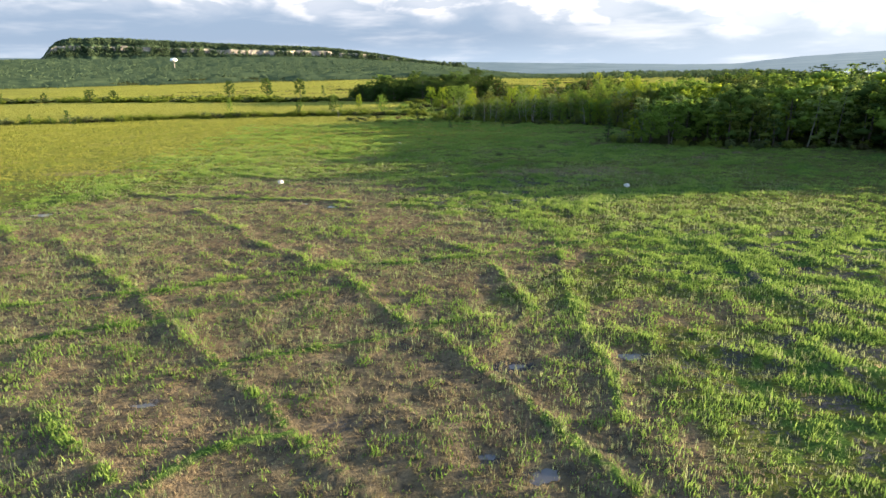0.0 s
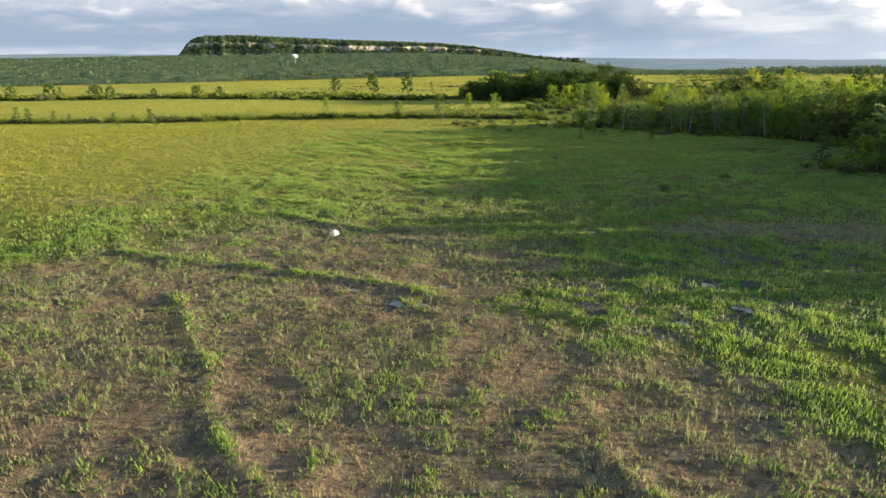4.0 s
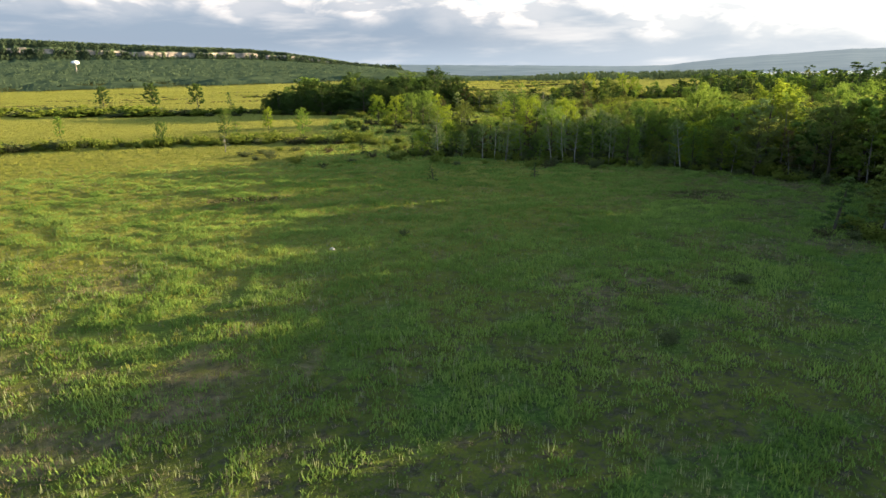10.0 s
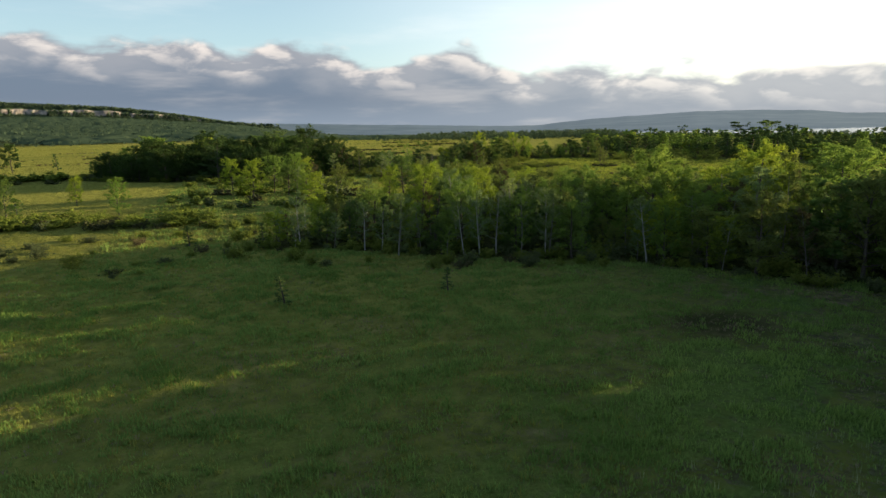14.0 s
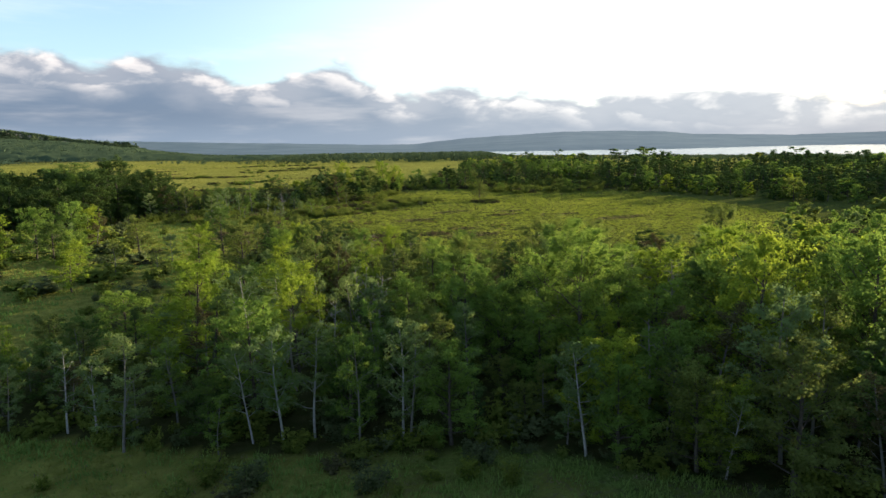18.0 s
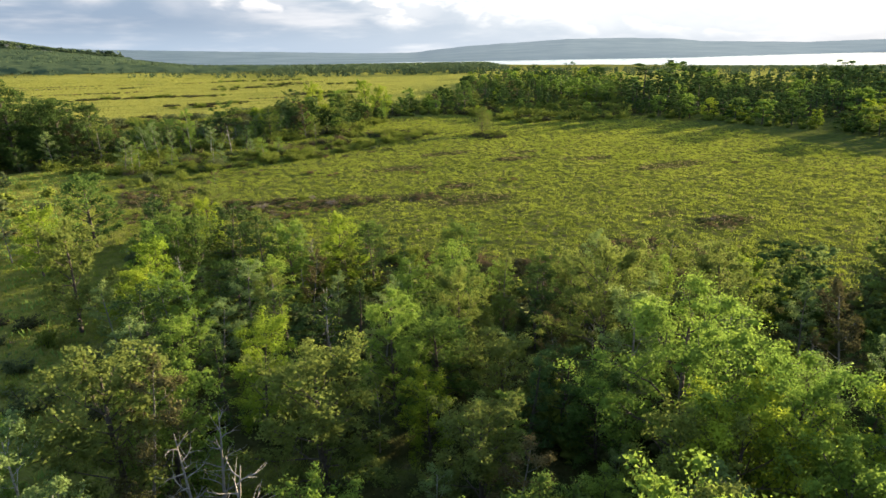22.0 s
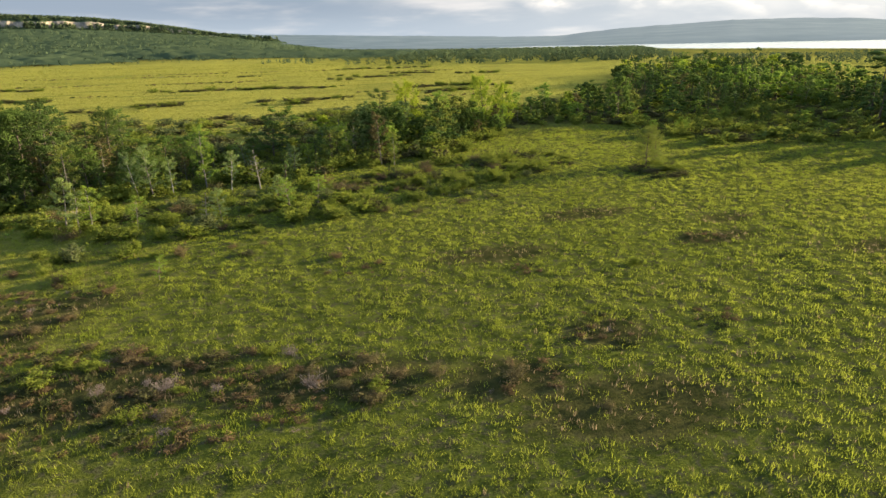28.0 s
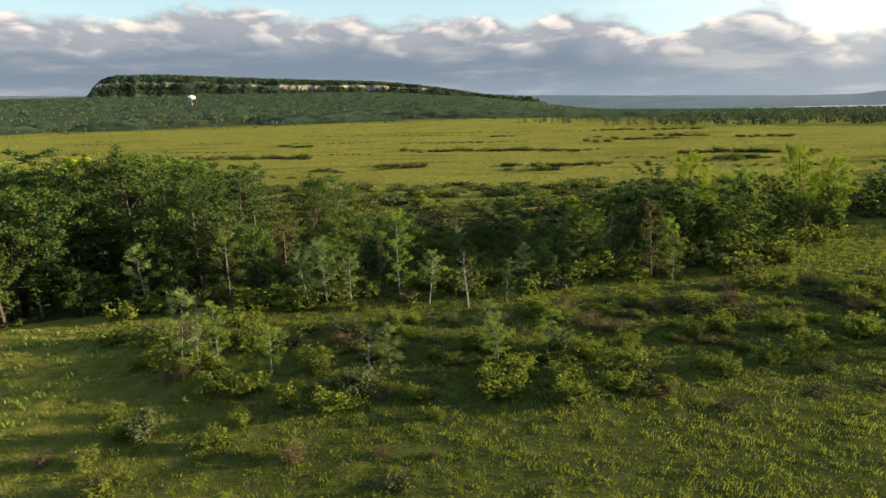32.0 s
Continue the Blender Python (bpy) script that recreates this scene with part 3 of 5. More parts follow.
def build_water():
    for cx, cy, rx, ry in PUDDLES:
        n = 44
        a = np.linspace(0, 2 * np.pi, n, endpoint=False)
        k = 0.45 + 0.80 * vnoise(np.cos(a) * 1.7 + cx, np.sin(a) * 1.7 + cy, 3) + 0.45 * vnoise(np.cos(a) * 4.5 + cx, np.sin(a) * 4.5 + cy, 4)
        x, y = cx + rx * 0.95 * k * np.cos(a), cy + ry * 0.95 * k * np.sin(a)
        z0 = float(np.percentile(ground_height(cx + 0.7 * (x - cx), cy + 0.7 * (y - cy)), 45))
        v = np.column_stack([np.append(x, cx), np.append(y, cy), np.full(n + 1, z0)])
        f = np.column_stack([np.arange(n), (np.arange(n) + 1) % n, np.full(n, n)])
        tagged(new("water", mesh("water", v, [f], [M_WATER])), "shallow puddle on grey mud between sedges", "puddle", kind="structure")
    az = np.radians(np.concatenate([np.linspace(2, 40, 40), np.linspace(45, 130, 20)]))
    r0, r1 = np.interp(np.degrees(az), [2, 8, 31, 34, 46, 62, 130], [2100, 1950, 1950, 1860, 1730, 1500, 1200]), np.full(60, 4600.0)
    v = np.concatenate([np.column_stack([24 + r * np.sin(az), 175 + r * np.cos(az), np.full(60, -25.0)]) for r in (r0, r1)])
    i = np.arange(59)
    me = mesh("lake", v, [np.column_stack([i, i + 60, i + 61, i + 1])], [M_LAKE])
    tagged(new("lake", me), "calm pale lake below far hills", "lake", kind="structure")


build_water()


def build_hills():
    """Ranges of low hills on the far shore and behind the escarpment."""
    keys = [(-75, 1.0), (-55, 1.15), (-41, 1.25), (-36, 1.15), (-20, 0.92), (-7, 0.73), (-4.8, 0.66), (0.4, 0.30), (9, 0.04), (15, -0.12), (20.8, -0.30), (25, -0.30), (27, -0.08), (29.5, 0.15), (33, 0.34), (38, 0.60), (43, 0.60), (46.6, 0.48), (48.8, 0.24), (55.8, 0.07), (61.6, 0.20), (80, 0.40), (110, 0.30)]
    n, m = 420, 9
    az = np.linspace(-75, 110, n)
    crest = np.interp(az, [k[0] for k in keys], [k[1] for k in keys]) + 0.05 * (fbm(az / 1.7, az * 0, 31) - 0.5) + 0.03 * (vnoise(az * 4, az * 0, 5) - 0.5)
    shore = np.interp(az, [-10, 6, 12, 23, 34, 42, 48, 60, 75, 110], [3900, 2250, 2150, 2350, 2420, 2530, 2620, 3500, 3000, 2500])
    rows = []
    for k in range(m):
        t = k / (m - 1)
        r = shore + (4500 - shore) * t ** 1.4 + 120 * (fbm(az / 4, az * 0 + t * 3, 12) - 0.5) * (1 - t) * t
        low = -46.5 / shore * 57.3
        slope = low + (crest - low) * t ** 0.8 * (1 - 0.16 * (1 - t) * fbm(az / 2.2, az * 0 + 4 * t, 8))
        rows.append(np.column_stack([24 + r * np.sin(np.radians(az)), 175 + r * np.cos(np.radians(az)), 20 + r * np.tan(np.radians(slope)) - (3.0 if k == 0 else 0)]))
    i = (np.arange(m - 1)[:, None] * n + np.arange(n - 1)[None, :]).ravel()
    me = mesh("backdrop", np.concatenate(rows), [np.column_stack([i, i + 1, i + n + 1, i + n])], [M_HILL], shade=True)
    tagged(new("backdrop", me), "forested hills beyond the lake with blue-grey haze painted on", "hills", kind="structure")


build_hills()


# ---------------------------------------------------------------- escarpment
def cliff_top(a):
    return np.interp(a, [-60, -40, -28, -5, 35, 170, 350, 540, 745, 955, 1070, 1165, 1240, 1350, 1520, 1800], [50, 76, 97, 119, 130, 131, 120, 109, 100, 87, 69, 56, 45, 28, 4, -6])


def rock_band(a):
    """Foot and rim of the bare rock."""
    return (np.interp(a, [-44, -28, -5, 35, 245, 530, 857, 1031, 1143, 1300, 1500], [55, 74, 86, 89, 85, 72, 61, 55, 43, 20, 0]),
            np.interp(a, [-44, -28, -5, 35, 245, 530, 857, 1031, 1143, 1300, 1500], [60, 84, 102, 107, 99, 88, 80, 67, 54, 23, 1]))


def cliff_foot(x, y):
    return slope_height(x, y)


def cliff_world(a, s):
    return CLIFF_A[0] + a * CLIFF_U[0] + s * CLIFF_N[0], CLIFF_A[1] + a * CLIFF_U[1] + s * CLIFF_N[1]


def build_escarpment():
    a = np.arange(-44, 1500, 5.0)
    n = len(a)
    jag = 26 * (fbm(a / 60, a * 0, 3) - 0.5) + 14 * (np.floor(vnoise(a / 17, a * 0, 6) * 4) / 4 - 0.5)
    x0, y0 = cliff_world(a, jag)
    foot = cliff_foot(x0, y0)
    top = np.maximum(cliff_top(a), foot + 1)
    low, high = rock_band(a)
    talus = np.maximum(low - foot, 1)
    face = (high - low) * (0.8 + 0.4 * vnoise(a / 25, a * 0, 16))
    rim = foot + talus + face
    top = np.maximum(top, rim + 1)
    rows = []
    prof = [(60, foot - 6), (34, foot + 0.25 * talus), (16, foot + 0.65 * talus), (0, foot + talus), (-1.5, foot + talus + face * 0.5), (-3.5, rim)]
    prof += [(-3.5 - 56 * t, rim * (1 - t ** 0.7) + top * t ** 0.7 + 6.0 * (vnoise(a / 8, a * 0 + 9 * t, 20 + k) - 0.4)) for k, t in enumerate((0.07, 0.16, 0.27, 0.40, 0.55, 0.75, 1.0))]
    prof += [(-90, top - 2), (-600, top - 14)]
    for k, (s, z) in enumerate(prof):
        x, y = cliff_world(a + (1.6 * np.random.default_rng(30 + k).normal(size=n) if 0 < k < 13 else 0), jag * (1 if k < 9 else 0.5) + s + ((4 if k < 5 else 7) * (vnoise(a / 9, a * 0 + k, 9) - 0.5)))
        rows.append(np.column_stack([x, y, z]))
    m = len(rows)
    i = (np.arange(m - 1)[:, None] * n + np.arange(n - 1)[None, :]).ravel()
    f = np.column_stack([i, i + 1, i + n + 1, i + n])
    idx = np.where((np.repeat(np.arange(m - 1), n - 1) >= 3) & (np.repeat(np.arange(m - 1), n - 1) <= 4), 0, 1)
    v = np.concatenate(rows)
    # the end wall
    e = [len(v) + k for k in range(m)]
    ex = []
    for k, (s, z) in enumerate(prof):
        x, y = cliff_world(-62, s * 0.5 - 20)
        ex.append((x, y, min(v[k * n][2], 62.0) - 4))
    v = np.concatenate([v, np.array(ex)])
    k = np.arange(m - 1)
    f2 = np.column_stack([k + e[0], k * n, (k + 1) * n, k + 1 + e[0]])
    me = mesh("escarpment", v, [f, f2], [M_CLIFF, M_FAR_LEAF], index=np.concatenate([idx, np.ones(m - 1, int)]), tint=np.clip(0.25 + 0.25 * np.random.default_rng(4).normal(size=len(v)), 0, 0.8))
    tagged(new("escarpment", me), "long flat-topped escarpment with pale limestone cliffs", "escarpment", kind="structure")
    return a, jag, foot, face, top, talus


ESC = build_escarpment()


# ---------------------------------------------------------------- woods too far to count
def leaf_cards(c, size, r, facing=None):
    """Rhombic leaves at the centres c (n, 3), turned at random or roughly towards facing."""
    n = len(c)
    nrm = r.normal(size=(n, 3))
    if facing is not None:
        nrm = nrm * 0.42 + facing
    nrm /= np.linalg.norm(nrm, axis=1)[:, None] + 1e-9
    d = np.cross(nrm, r.normal(size=(n, 3)))
    d /= np.linalg.norm(d, axis=1)[:, None] + 1e-9
    e = np.cross(nrm, d)
    s = (size * r.uniform(0.65, 1.4, n))[:, None]
    v = np.stack([c - d * s, c + d * s * 0.5 - e * s * 0.62, c + d * s * 0.5 + e * s * 0.62], 1).reshape(-1, 3)
    return v, np.arange(3 * n).reshape(n, 3)


def far_woods(name, x, y, h, wide, label, leaves=16, top=None, seed=3, card=0.20):
    """One body of many small distant trees."""
    r = np.random.default_rng(seed)
    z = ground_height(x, y) if top is None else top
    n = len(x)
    k = np.repeat(np.arange(n), leaves)
    t = np.tile(np.linspace(0.04, 1, leaves), n)
    conic = np.repeat(r.random(n) < 0.22, leaves)
    w = np.where(conic, 1.05 - t, np.sqrt(np.clip(1 - (1.6 * t - 0.75) ** 2, 0.05, 1))) * wide * h[k]
    ang = r.random(n * leaves) * 6.283
    rad = w * np.sqrt(r.random(n * leaves))
    c = np.column_stack([x[k] + rad * np.cos(ang), y[k] + rad * np.sin(ang), z[k] + t * h[k]])
    size = card * h[k] * np.where(conic, 1.15 - 0.7 * t, 1.0)
    v, f = leaf_cards(c, size, r)
    # tint grows with height, painting lit tops and shaded feet
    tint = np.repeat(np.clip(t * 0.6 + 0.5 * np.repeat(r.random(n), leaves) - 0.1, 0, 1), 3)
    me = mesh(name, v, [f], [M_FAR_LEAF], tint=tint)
    return tagged(new(name, me), label, "woods", kind="stuff")


def build_far_woods():
    r = np.random.default_rng(11)
    # the closed canopy of the slope below the cliffs
    ca, cs = np.arange(-1300, 1950, 9.0), np.concatenate([np.arange(12, 700, 11.0), np.arange(700, 1520, 8.5)])
    ga, gs = np.meshgrid(ca, cs)
    ga, gs = ga.ravel() + r.uniform(-3.5, 3.5, ga.size), gs.ravel() + r.uniform(-4, 4, ga.size)
    x, y = cliff_world(ga, gs)
    up = (2.0 + 5.5 * r.random(len(x)) + 4 * (fbm(x / 60, y / 60, 7) - 0.5)) * np.clip((1530 - gs) / 60, 0, 1) * smooth(fbm(x / 90, y / 90, 19) + 0.35 * (gs < 1250), 0.30, 0.45)
    z = far_height(x, y) + up - 0.6
    w, h = len(ca), len(cs)
    i = (np.arange(h - 1)[:, None] * w + np.arange(w - 1)[None, :]).ravel()
    f = np.column_stack([i, i + 1, i + w + 1, i + w])
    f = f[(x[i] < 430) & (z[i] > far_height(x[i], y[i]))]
    # raised crowns tinted paler, hollows darker, as light would leave them
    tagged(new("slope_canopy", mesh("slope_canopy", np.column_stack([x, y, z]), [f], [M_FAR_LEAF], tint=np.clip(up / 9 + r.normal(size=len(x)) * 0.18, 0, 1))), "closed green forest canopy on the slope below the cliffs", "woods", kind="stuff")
    n = 19000
    a = r.uniform(-1000, 1900, n)
    s = 1560 * r.random(n) ** 0.75 + 30 + 60 * (fbm(a / 80, a * 0, 5) - 0.5)
    x, y = cliff_world(a, s)
    keep = (x < 420 + 200 * r.random(n)) & ((s < 1420) | (r.random(n) < 0.5))
    x, y = x[keep], y[keep]
    far_woods("slope_woods", x, y, r.uniform(4, 8.5, len(x)) * (1 - 0.35 * smooth(s[keep], 1100, 1500)), 0.40, "scattered taller trees standing out of the slope forest", 11)
    # on and in front of the cliffs, with gaps where the rock shows
    ea, jag, foot, face, top, talus = ESC
    n = 9000
    a = r.uniform(-40, 1480, n)
    s = np.where(r.random(n) < 0.62, r.uniform(-52, -6, n), r.uniform(5, 34, n))
    gap = 0.75 * vnoise(a / 12, a * 0, 14) + 0.25 * vnoise(a / 50, a * 0, 15) + 0.02 * np.sin(a / 45)
    bare = np.where(a > 450, 0.51, 0.50)
    keep = (s < 0) | (gap < bare) | (r.random(n) < 0.30) | (a < 205) | (r.random(n) < 0.02)
    a, s = a[keep], s[keep]
    x, y = cliff_world(a, s + np.interp(a, ea, jag) * np.where(s < -40, 0.6, 1))
    ft, fc, tp = np.interp(a, ea, foot), np.interp(a, ea, face), np.interp(a, ea, top)
    tl = np.interp(a, ea, talus)
    z = np.where(s > 0, ft + tl * np.clip(1 - s / 46, 0, 1) - 1, ft + tl + fc + (tp - ft - tl - fc) * np.clip(-s / 60, 0, 1) ** 0.8)
    h = np.where(s > 0, np.where(((gap < bare)[keep] | (a < 205)) & (s < 14), r.uniform(13, 24, len(a)) * np.where(a > 450, 0.8, 1), r.uniform(4, 9, len(a))), np.where(s < -40, r.uniform(3.0, 6.0, len(a)), r.uniform(5, 9, len(a))))
    h *= np.interp(a, [-44, -10, 45], [0.35, 0.6, 1])
    far_woods("cliff_woods", x, y, h, 0.36, "dark forest along the rim and foot of the cliffs", 18, z, 5)
    # the belts of trees before the lake
    n = 8000
    az = np.radians(r.uniform(3, 90, n))
    rad = 480 + 1480 * r.random(n) ** 0.9
    x, y = 24 + rad * np.sin(az), 175 + rad * np.cos(az)
    keep = fbm(x / 150, y / 220, 44) > 0.44 - 0.05 * (rad > 900) - 0.2 * ((az > radians(13)) & (az < radians(32)) & (rad > 1300))
    keep &= ~inside(x, y, MEADOW)
    x, y, rad, az = x[keep], y[keep], rad[keep], np.degrees(az[keep])
    # they stay low where the lake shows above them
    room = 20.5 - rad * np.interp(az, [3, 12.5, 14.5, 31, 34, 100], [0.0245, 0.0245, 0.0188, 0.0188, 0.0268, 0.0268]) - far_height(x, y)
    keep = room > 2.2
    far_woods("shore_woods", x[keep], y[keep], np.minimum(r.uniform(5, 10, keep.sum()), room[keep]), 0.42, "belts of mixed woods between meadow and lake", 40, None, 8, 0.14)


build_far_woods()


# ---------------------------------------------------------------- trees and shrubs
def tube(points, radii, sides=5):
    """Verts and quads of a tapering tube."""
    p = np.asarray(points, float)
    n = len(p)
    t = np.gradient(p, axis=0)
    t /= np.linalg.norm(t, axis=1)[:, None] + 1e-9
    ref = np.where(np.abs(t[:, 2:3]) > 0.9, np.array([[1.0, 0, 0]]), np.array([[0, 0, 1.0]]))
    u = np.cross(t, ref)
    u /= np.linalg.norm(u, axis=1)[:, None] + 1e-9
    w = np.cross(t, u)
    ang = np.linspace(0, 2 * np.pi, sides, endpoint=False)
    v = (p[:, None, :] + np.asarray(radii)[:, None, None] * (np.cos(ang)[None, :, None] * u[:, None, :] + np.sin(ang)[None, :, None] * w[:, None, :])).reshape(-1, 3)
    i = np.arange(n - 1)[:, None] * sides
    k = np.arange(sides)[None, :]
    k2 = (np.arange(sides)[None, :] + 1) % sides
    f = np.stack([i + k, i + k2, i + sides + k2, i + sides + k], -1).reshape(-1, 4)
    return v, f


class Wood:
    """Gathers tubes into one mesh."""

    def __init__(self):
        self.v, self.f, self.n = [], [], 0

    def add(self, points, radii, sides=5):
        v, f = tube(points, radii, sides)
        self.v.append(v)
        self.f.append(f + self.n)
        self.n += len(v)

    def mesh(self, name, mat):
        return mesh(name, np.concatenate(self.v), [np.concatenate(self.f)], [mat], shade=True)


def limb(r, start, way, length, bend=0.25, steps=5):
    """A wandering line from start."""
    pts, d = [np.array(start, float)], np.array(way, float)
    for k in range(steps):
        d = d + r.normal(size=3) * bend * 0.35 + np.array([0, 0, 0.05])
        d /= np.linalg.norm(d)
        pts.append(pts[-1] + d * length / steps)
    return np.array(pts)


DETAIL = {4: (8.0, 0.34), 3: (3.4, 0.53), 2: (1.7, 0.78), 1: (0.75, 1.1), 0: (0.42, 1.3), -1: (0.11, 2.4)}   # share of leaves, their size
SHAPES = {  # crown start, widest radius / height, limbs, profile
    "broadleaf": (0.14, 0.36, 25, lambda t: np.sqrt(np.clip(1 - (1.35 * t - 0.42) ** 2, 0.03, 1))),
    "aspen": (0.13, 0.21, 19, lambda t: np.sqrt(np.clip(1 - (1.5 * t - 0.52) ** 2, 0.05, 1))),
    "birch": (0.27, 0.19, 16, lambda t: np.sqrt(np.clip(1 - (1.5 * t - 0.60) ** 2, 0.05, 1))),
    "conifer": (0.03, 0.21, 24, lambda t: np.clip(1.02 - t, 0.05, 1) ** 0.85),
    "pine": (0.14, 0.36, 19, lambda t: np.sqrt(np.clip(1 - (1.25 * t - 0.35) ** 2, 0.05, 1))),
}


OCTA = np.array([(1, 0, 0), (0, 1, 0), (-1, 0, 0), (0, -1, 0), (0, 0, 1), (0, 0, -1)], float)
OCTA_FACES = np.array([(0, 1, 4), (1, 2, 4), (2, 3, 4), (3, 0, 4), (1, 0, 5), (2, 1, 5), (3, 2, 5), (0, 3, 5)])


def clump_cores(centres, sizes, squash, r):
    """Uneven eight-sided lumps."""
    n = len(centres)
    ang = r.random(n) * 6.283
    o = np.repeat(OCTA[None], n, 0) * r.uniform(0.6, 1.2, (n, 6, 1))
    x, y = o[..., 0] * np.cos(ang)[:, None] - o[..., 1] * np.sin(ang)[:, None], o[..., 0] * np.sin(ang)[:, None] + o[..., 1] * np.cos(ang)[:, None]
    v = centres[:, None, :] + np.stack([x, y, o[..., 2]], -1) * sizes[:, None, None] * squash
    f = (OCTA_FACES[None] + 6 * np.arange(n)[:, None, None]).reshape(-1, 3)
    return v.reshape(-1, 3), f


def make_tree(kind, seed, fine, leaf):
    """A tree one unit high, as (trunk mesh, crown mesh)."""
    r = np.random.default_rng(seed)
    lo, wide, limbs, profile = SHAPES[kind]
    H = 9.0
    wood = Wood()
    lean = r.normal(size=2) * (0.07 if kind in ("aspen", "birch") else 0.035)
    tz = np.linspace(0, 1, 8)
    axis = np.column_stack([H * lean[0] * tz ** 1.5 + 0.10 * np.sin(tz * 5 + seed), H * lean[1] * tz ** 1.5 + 0.10 * np.cos(tz * 4 + seed), H * 0.95 * tz])
    thick = 0.0092 if kind in ("aspen", "birch") else 0.017
    wood.add(axis, H * thick * (1.15 - tz) + 0.012, 6)
    limbs = limbs if fine >= 2 else int(limbs * (0.8 if fine >= 0 else 0.6))
    centres, fall = [], []
    for k in range(limbs):
        t = (k + r.random() * 0.9) / limbs
        z = lo + (0.97 - lo) * t
        base = np.array([np.interp(z / 0.95, tz, axis[:, c]) for c in range(3)])
        ang = k * 2.4 + r.normal() * 0.35
        up = {"broadleaf": 0.12 + 0.85 * t, "aspen": 0.10 + 0.6 * t, "birch": 0.35 + 0.5 * t, "conifer": -0.12 + 0.25 * t, "pine": -0.02 + 0.35 * t}[kind]
        way = np.array([math.cos(ang), math.sin(ang), up])
        way /= np.linalg.norm(way)
        reach = wide * H * profile(t) * r.uniform(0.72, 1.15)
        length = max(reach / max(math.hypot(way[0], way[1]), 0.3), 0.35)
        if kind == "aspen" or kind == "broadleaf":
            base[2] = max(base[2] - 0.5 * length * way[2], lo * 0.6 * H)
        pts = limb(r, base, way, length, 0.28 if kind != "conifer" else 0.12)
        if fine > 0:
            wood.add(pts, np.linspace(H * thick * 0.42 * (1.1 - t * 0.7), 0.008, len(pts)), 4 if fine >= 2 else 3)
        reach_on = 2 if fine <= 0 else 3 if kind == "conifer" else 5
        for q in range(reach_on):
            u = 0.30 + 0.70 * (q + r.random()) / reach_on
            j = min(int(u * (len(pts) - 1)), len(pts) - 2)
            start = pts[j] + (pts[j + 1] - pts[j]) * (u * (len(pts) - 1) - j)
            side = way + r.normal(size=3) * (0.55 if kind == "conifer" else 0.8) + np.array([0, 0, 0.18])
            twig = limb(r, start, side / np.linalg.norm(side), length * r.uniform(0.20, 0.46) * (1.15 - 0.5 * u), 0.4, 3)
            if fine >= 2:
                wood.add(twig, np.linspace(H * thick * 0.16, 0.006, 4), 3)
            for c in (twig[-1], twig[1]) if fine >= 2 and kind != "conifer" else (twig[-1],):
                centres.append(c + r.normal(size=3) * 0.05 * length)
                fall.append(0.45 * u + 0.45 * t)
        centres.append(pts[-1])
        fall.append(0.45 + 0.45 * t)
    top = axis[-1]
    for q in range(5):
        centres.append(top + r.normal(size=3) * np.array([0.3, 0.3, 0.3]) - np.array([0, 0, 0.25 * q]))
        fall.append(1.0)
    centres, fall = np.array(centres), np.array(fall)
    leaves = int({"broadleaf": 3900, "aspen": 1800, "birch": 1300, "conifer": 1500, "pine": 2200}[kind] * DETAIL[fine][0])
    pick = r.integers(0, len(centres), leaves)
    rc = {"broadleaf": 0.56, "aspen": 0.36, "birch": 0.34, "conifer": 0.40, "pine": 0.52}[kind] * (1.0 if fine >= 2 else 1.25 if fine == 1 else 1.6)
    rad = (rc * r.uniform(0.5, 1.4, len(centres)))[pick]
    way = r.normal(size=(leaves, 3))
    way[:, 2] += 0.35
    way /= np.linalg.norm(way, axis=1)[:, None]
    off = way * (rad * r.uniform(0.25, 1.15, leaves) ** 0.7)[:, None] * np.array([1, 1, 0.62 if kind != "pine" else 0.36])
    c = centres[pick] + off
    c[:, 2] = np.maximum(c[:, 2], 0.25)
    size = {"broadleaf": 0.155, "aspen": 0.125, "birch": 0.125, "conifer": 0.145, "pine": 0.15}[kind] * DETAIL[fine][1]
    v, f = leaf_cards(c, size, r, way * 0.55 + np.array([0, 0, 0.25]))
    # paler outward, upward and on upper sides: light painted into the tint
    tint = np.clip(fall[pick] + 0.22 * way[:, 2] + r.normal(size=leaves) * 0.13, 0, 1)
    # the close inner foliage of each clump, tinted darker to paint its shade
    sizes = np.zeros(len(centres))
    sizes[pick] = rad
    every = 1 if fine >= 1 else 2
    v2, f2 = clump_cores(centres[::every], sizes[::every] * (0.36 if fine >= 2 else 0.66 if fine == 1 else 0.95), np.array([1, 1, 0.66 if kind != "pine" else 0.36]), r)
    v2[:, 2] = np.maximum(v2[:, 2], 0.1)
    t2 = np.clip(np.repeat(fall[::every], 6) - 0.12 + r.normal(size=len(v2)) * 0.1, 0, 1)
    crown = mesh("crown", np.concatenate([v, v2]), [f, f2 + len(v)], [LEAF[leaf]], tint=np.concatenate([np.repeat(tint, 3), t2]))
    return wood.mesh("trunk", {"aspen": M_PALE, "birch": M_BIRCH}.get(kind, M_BARK)), crown


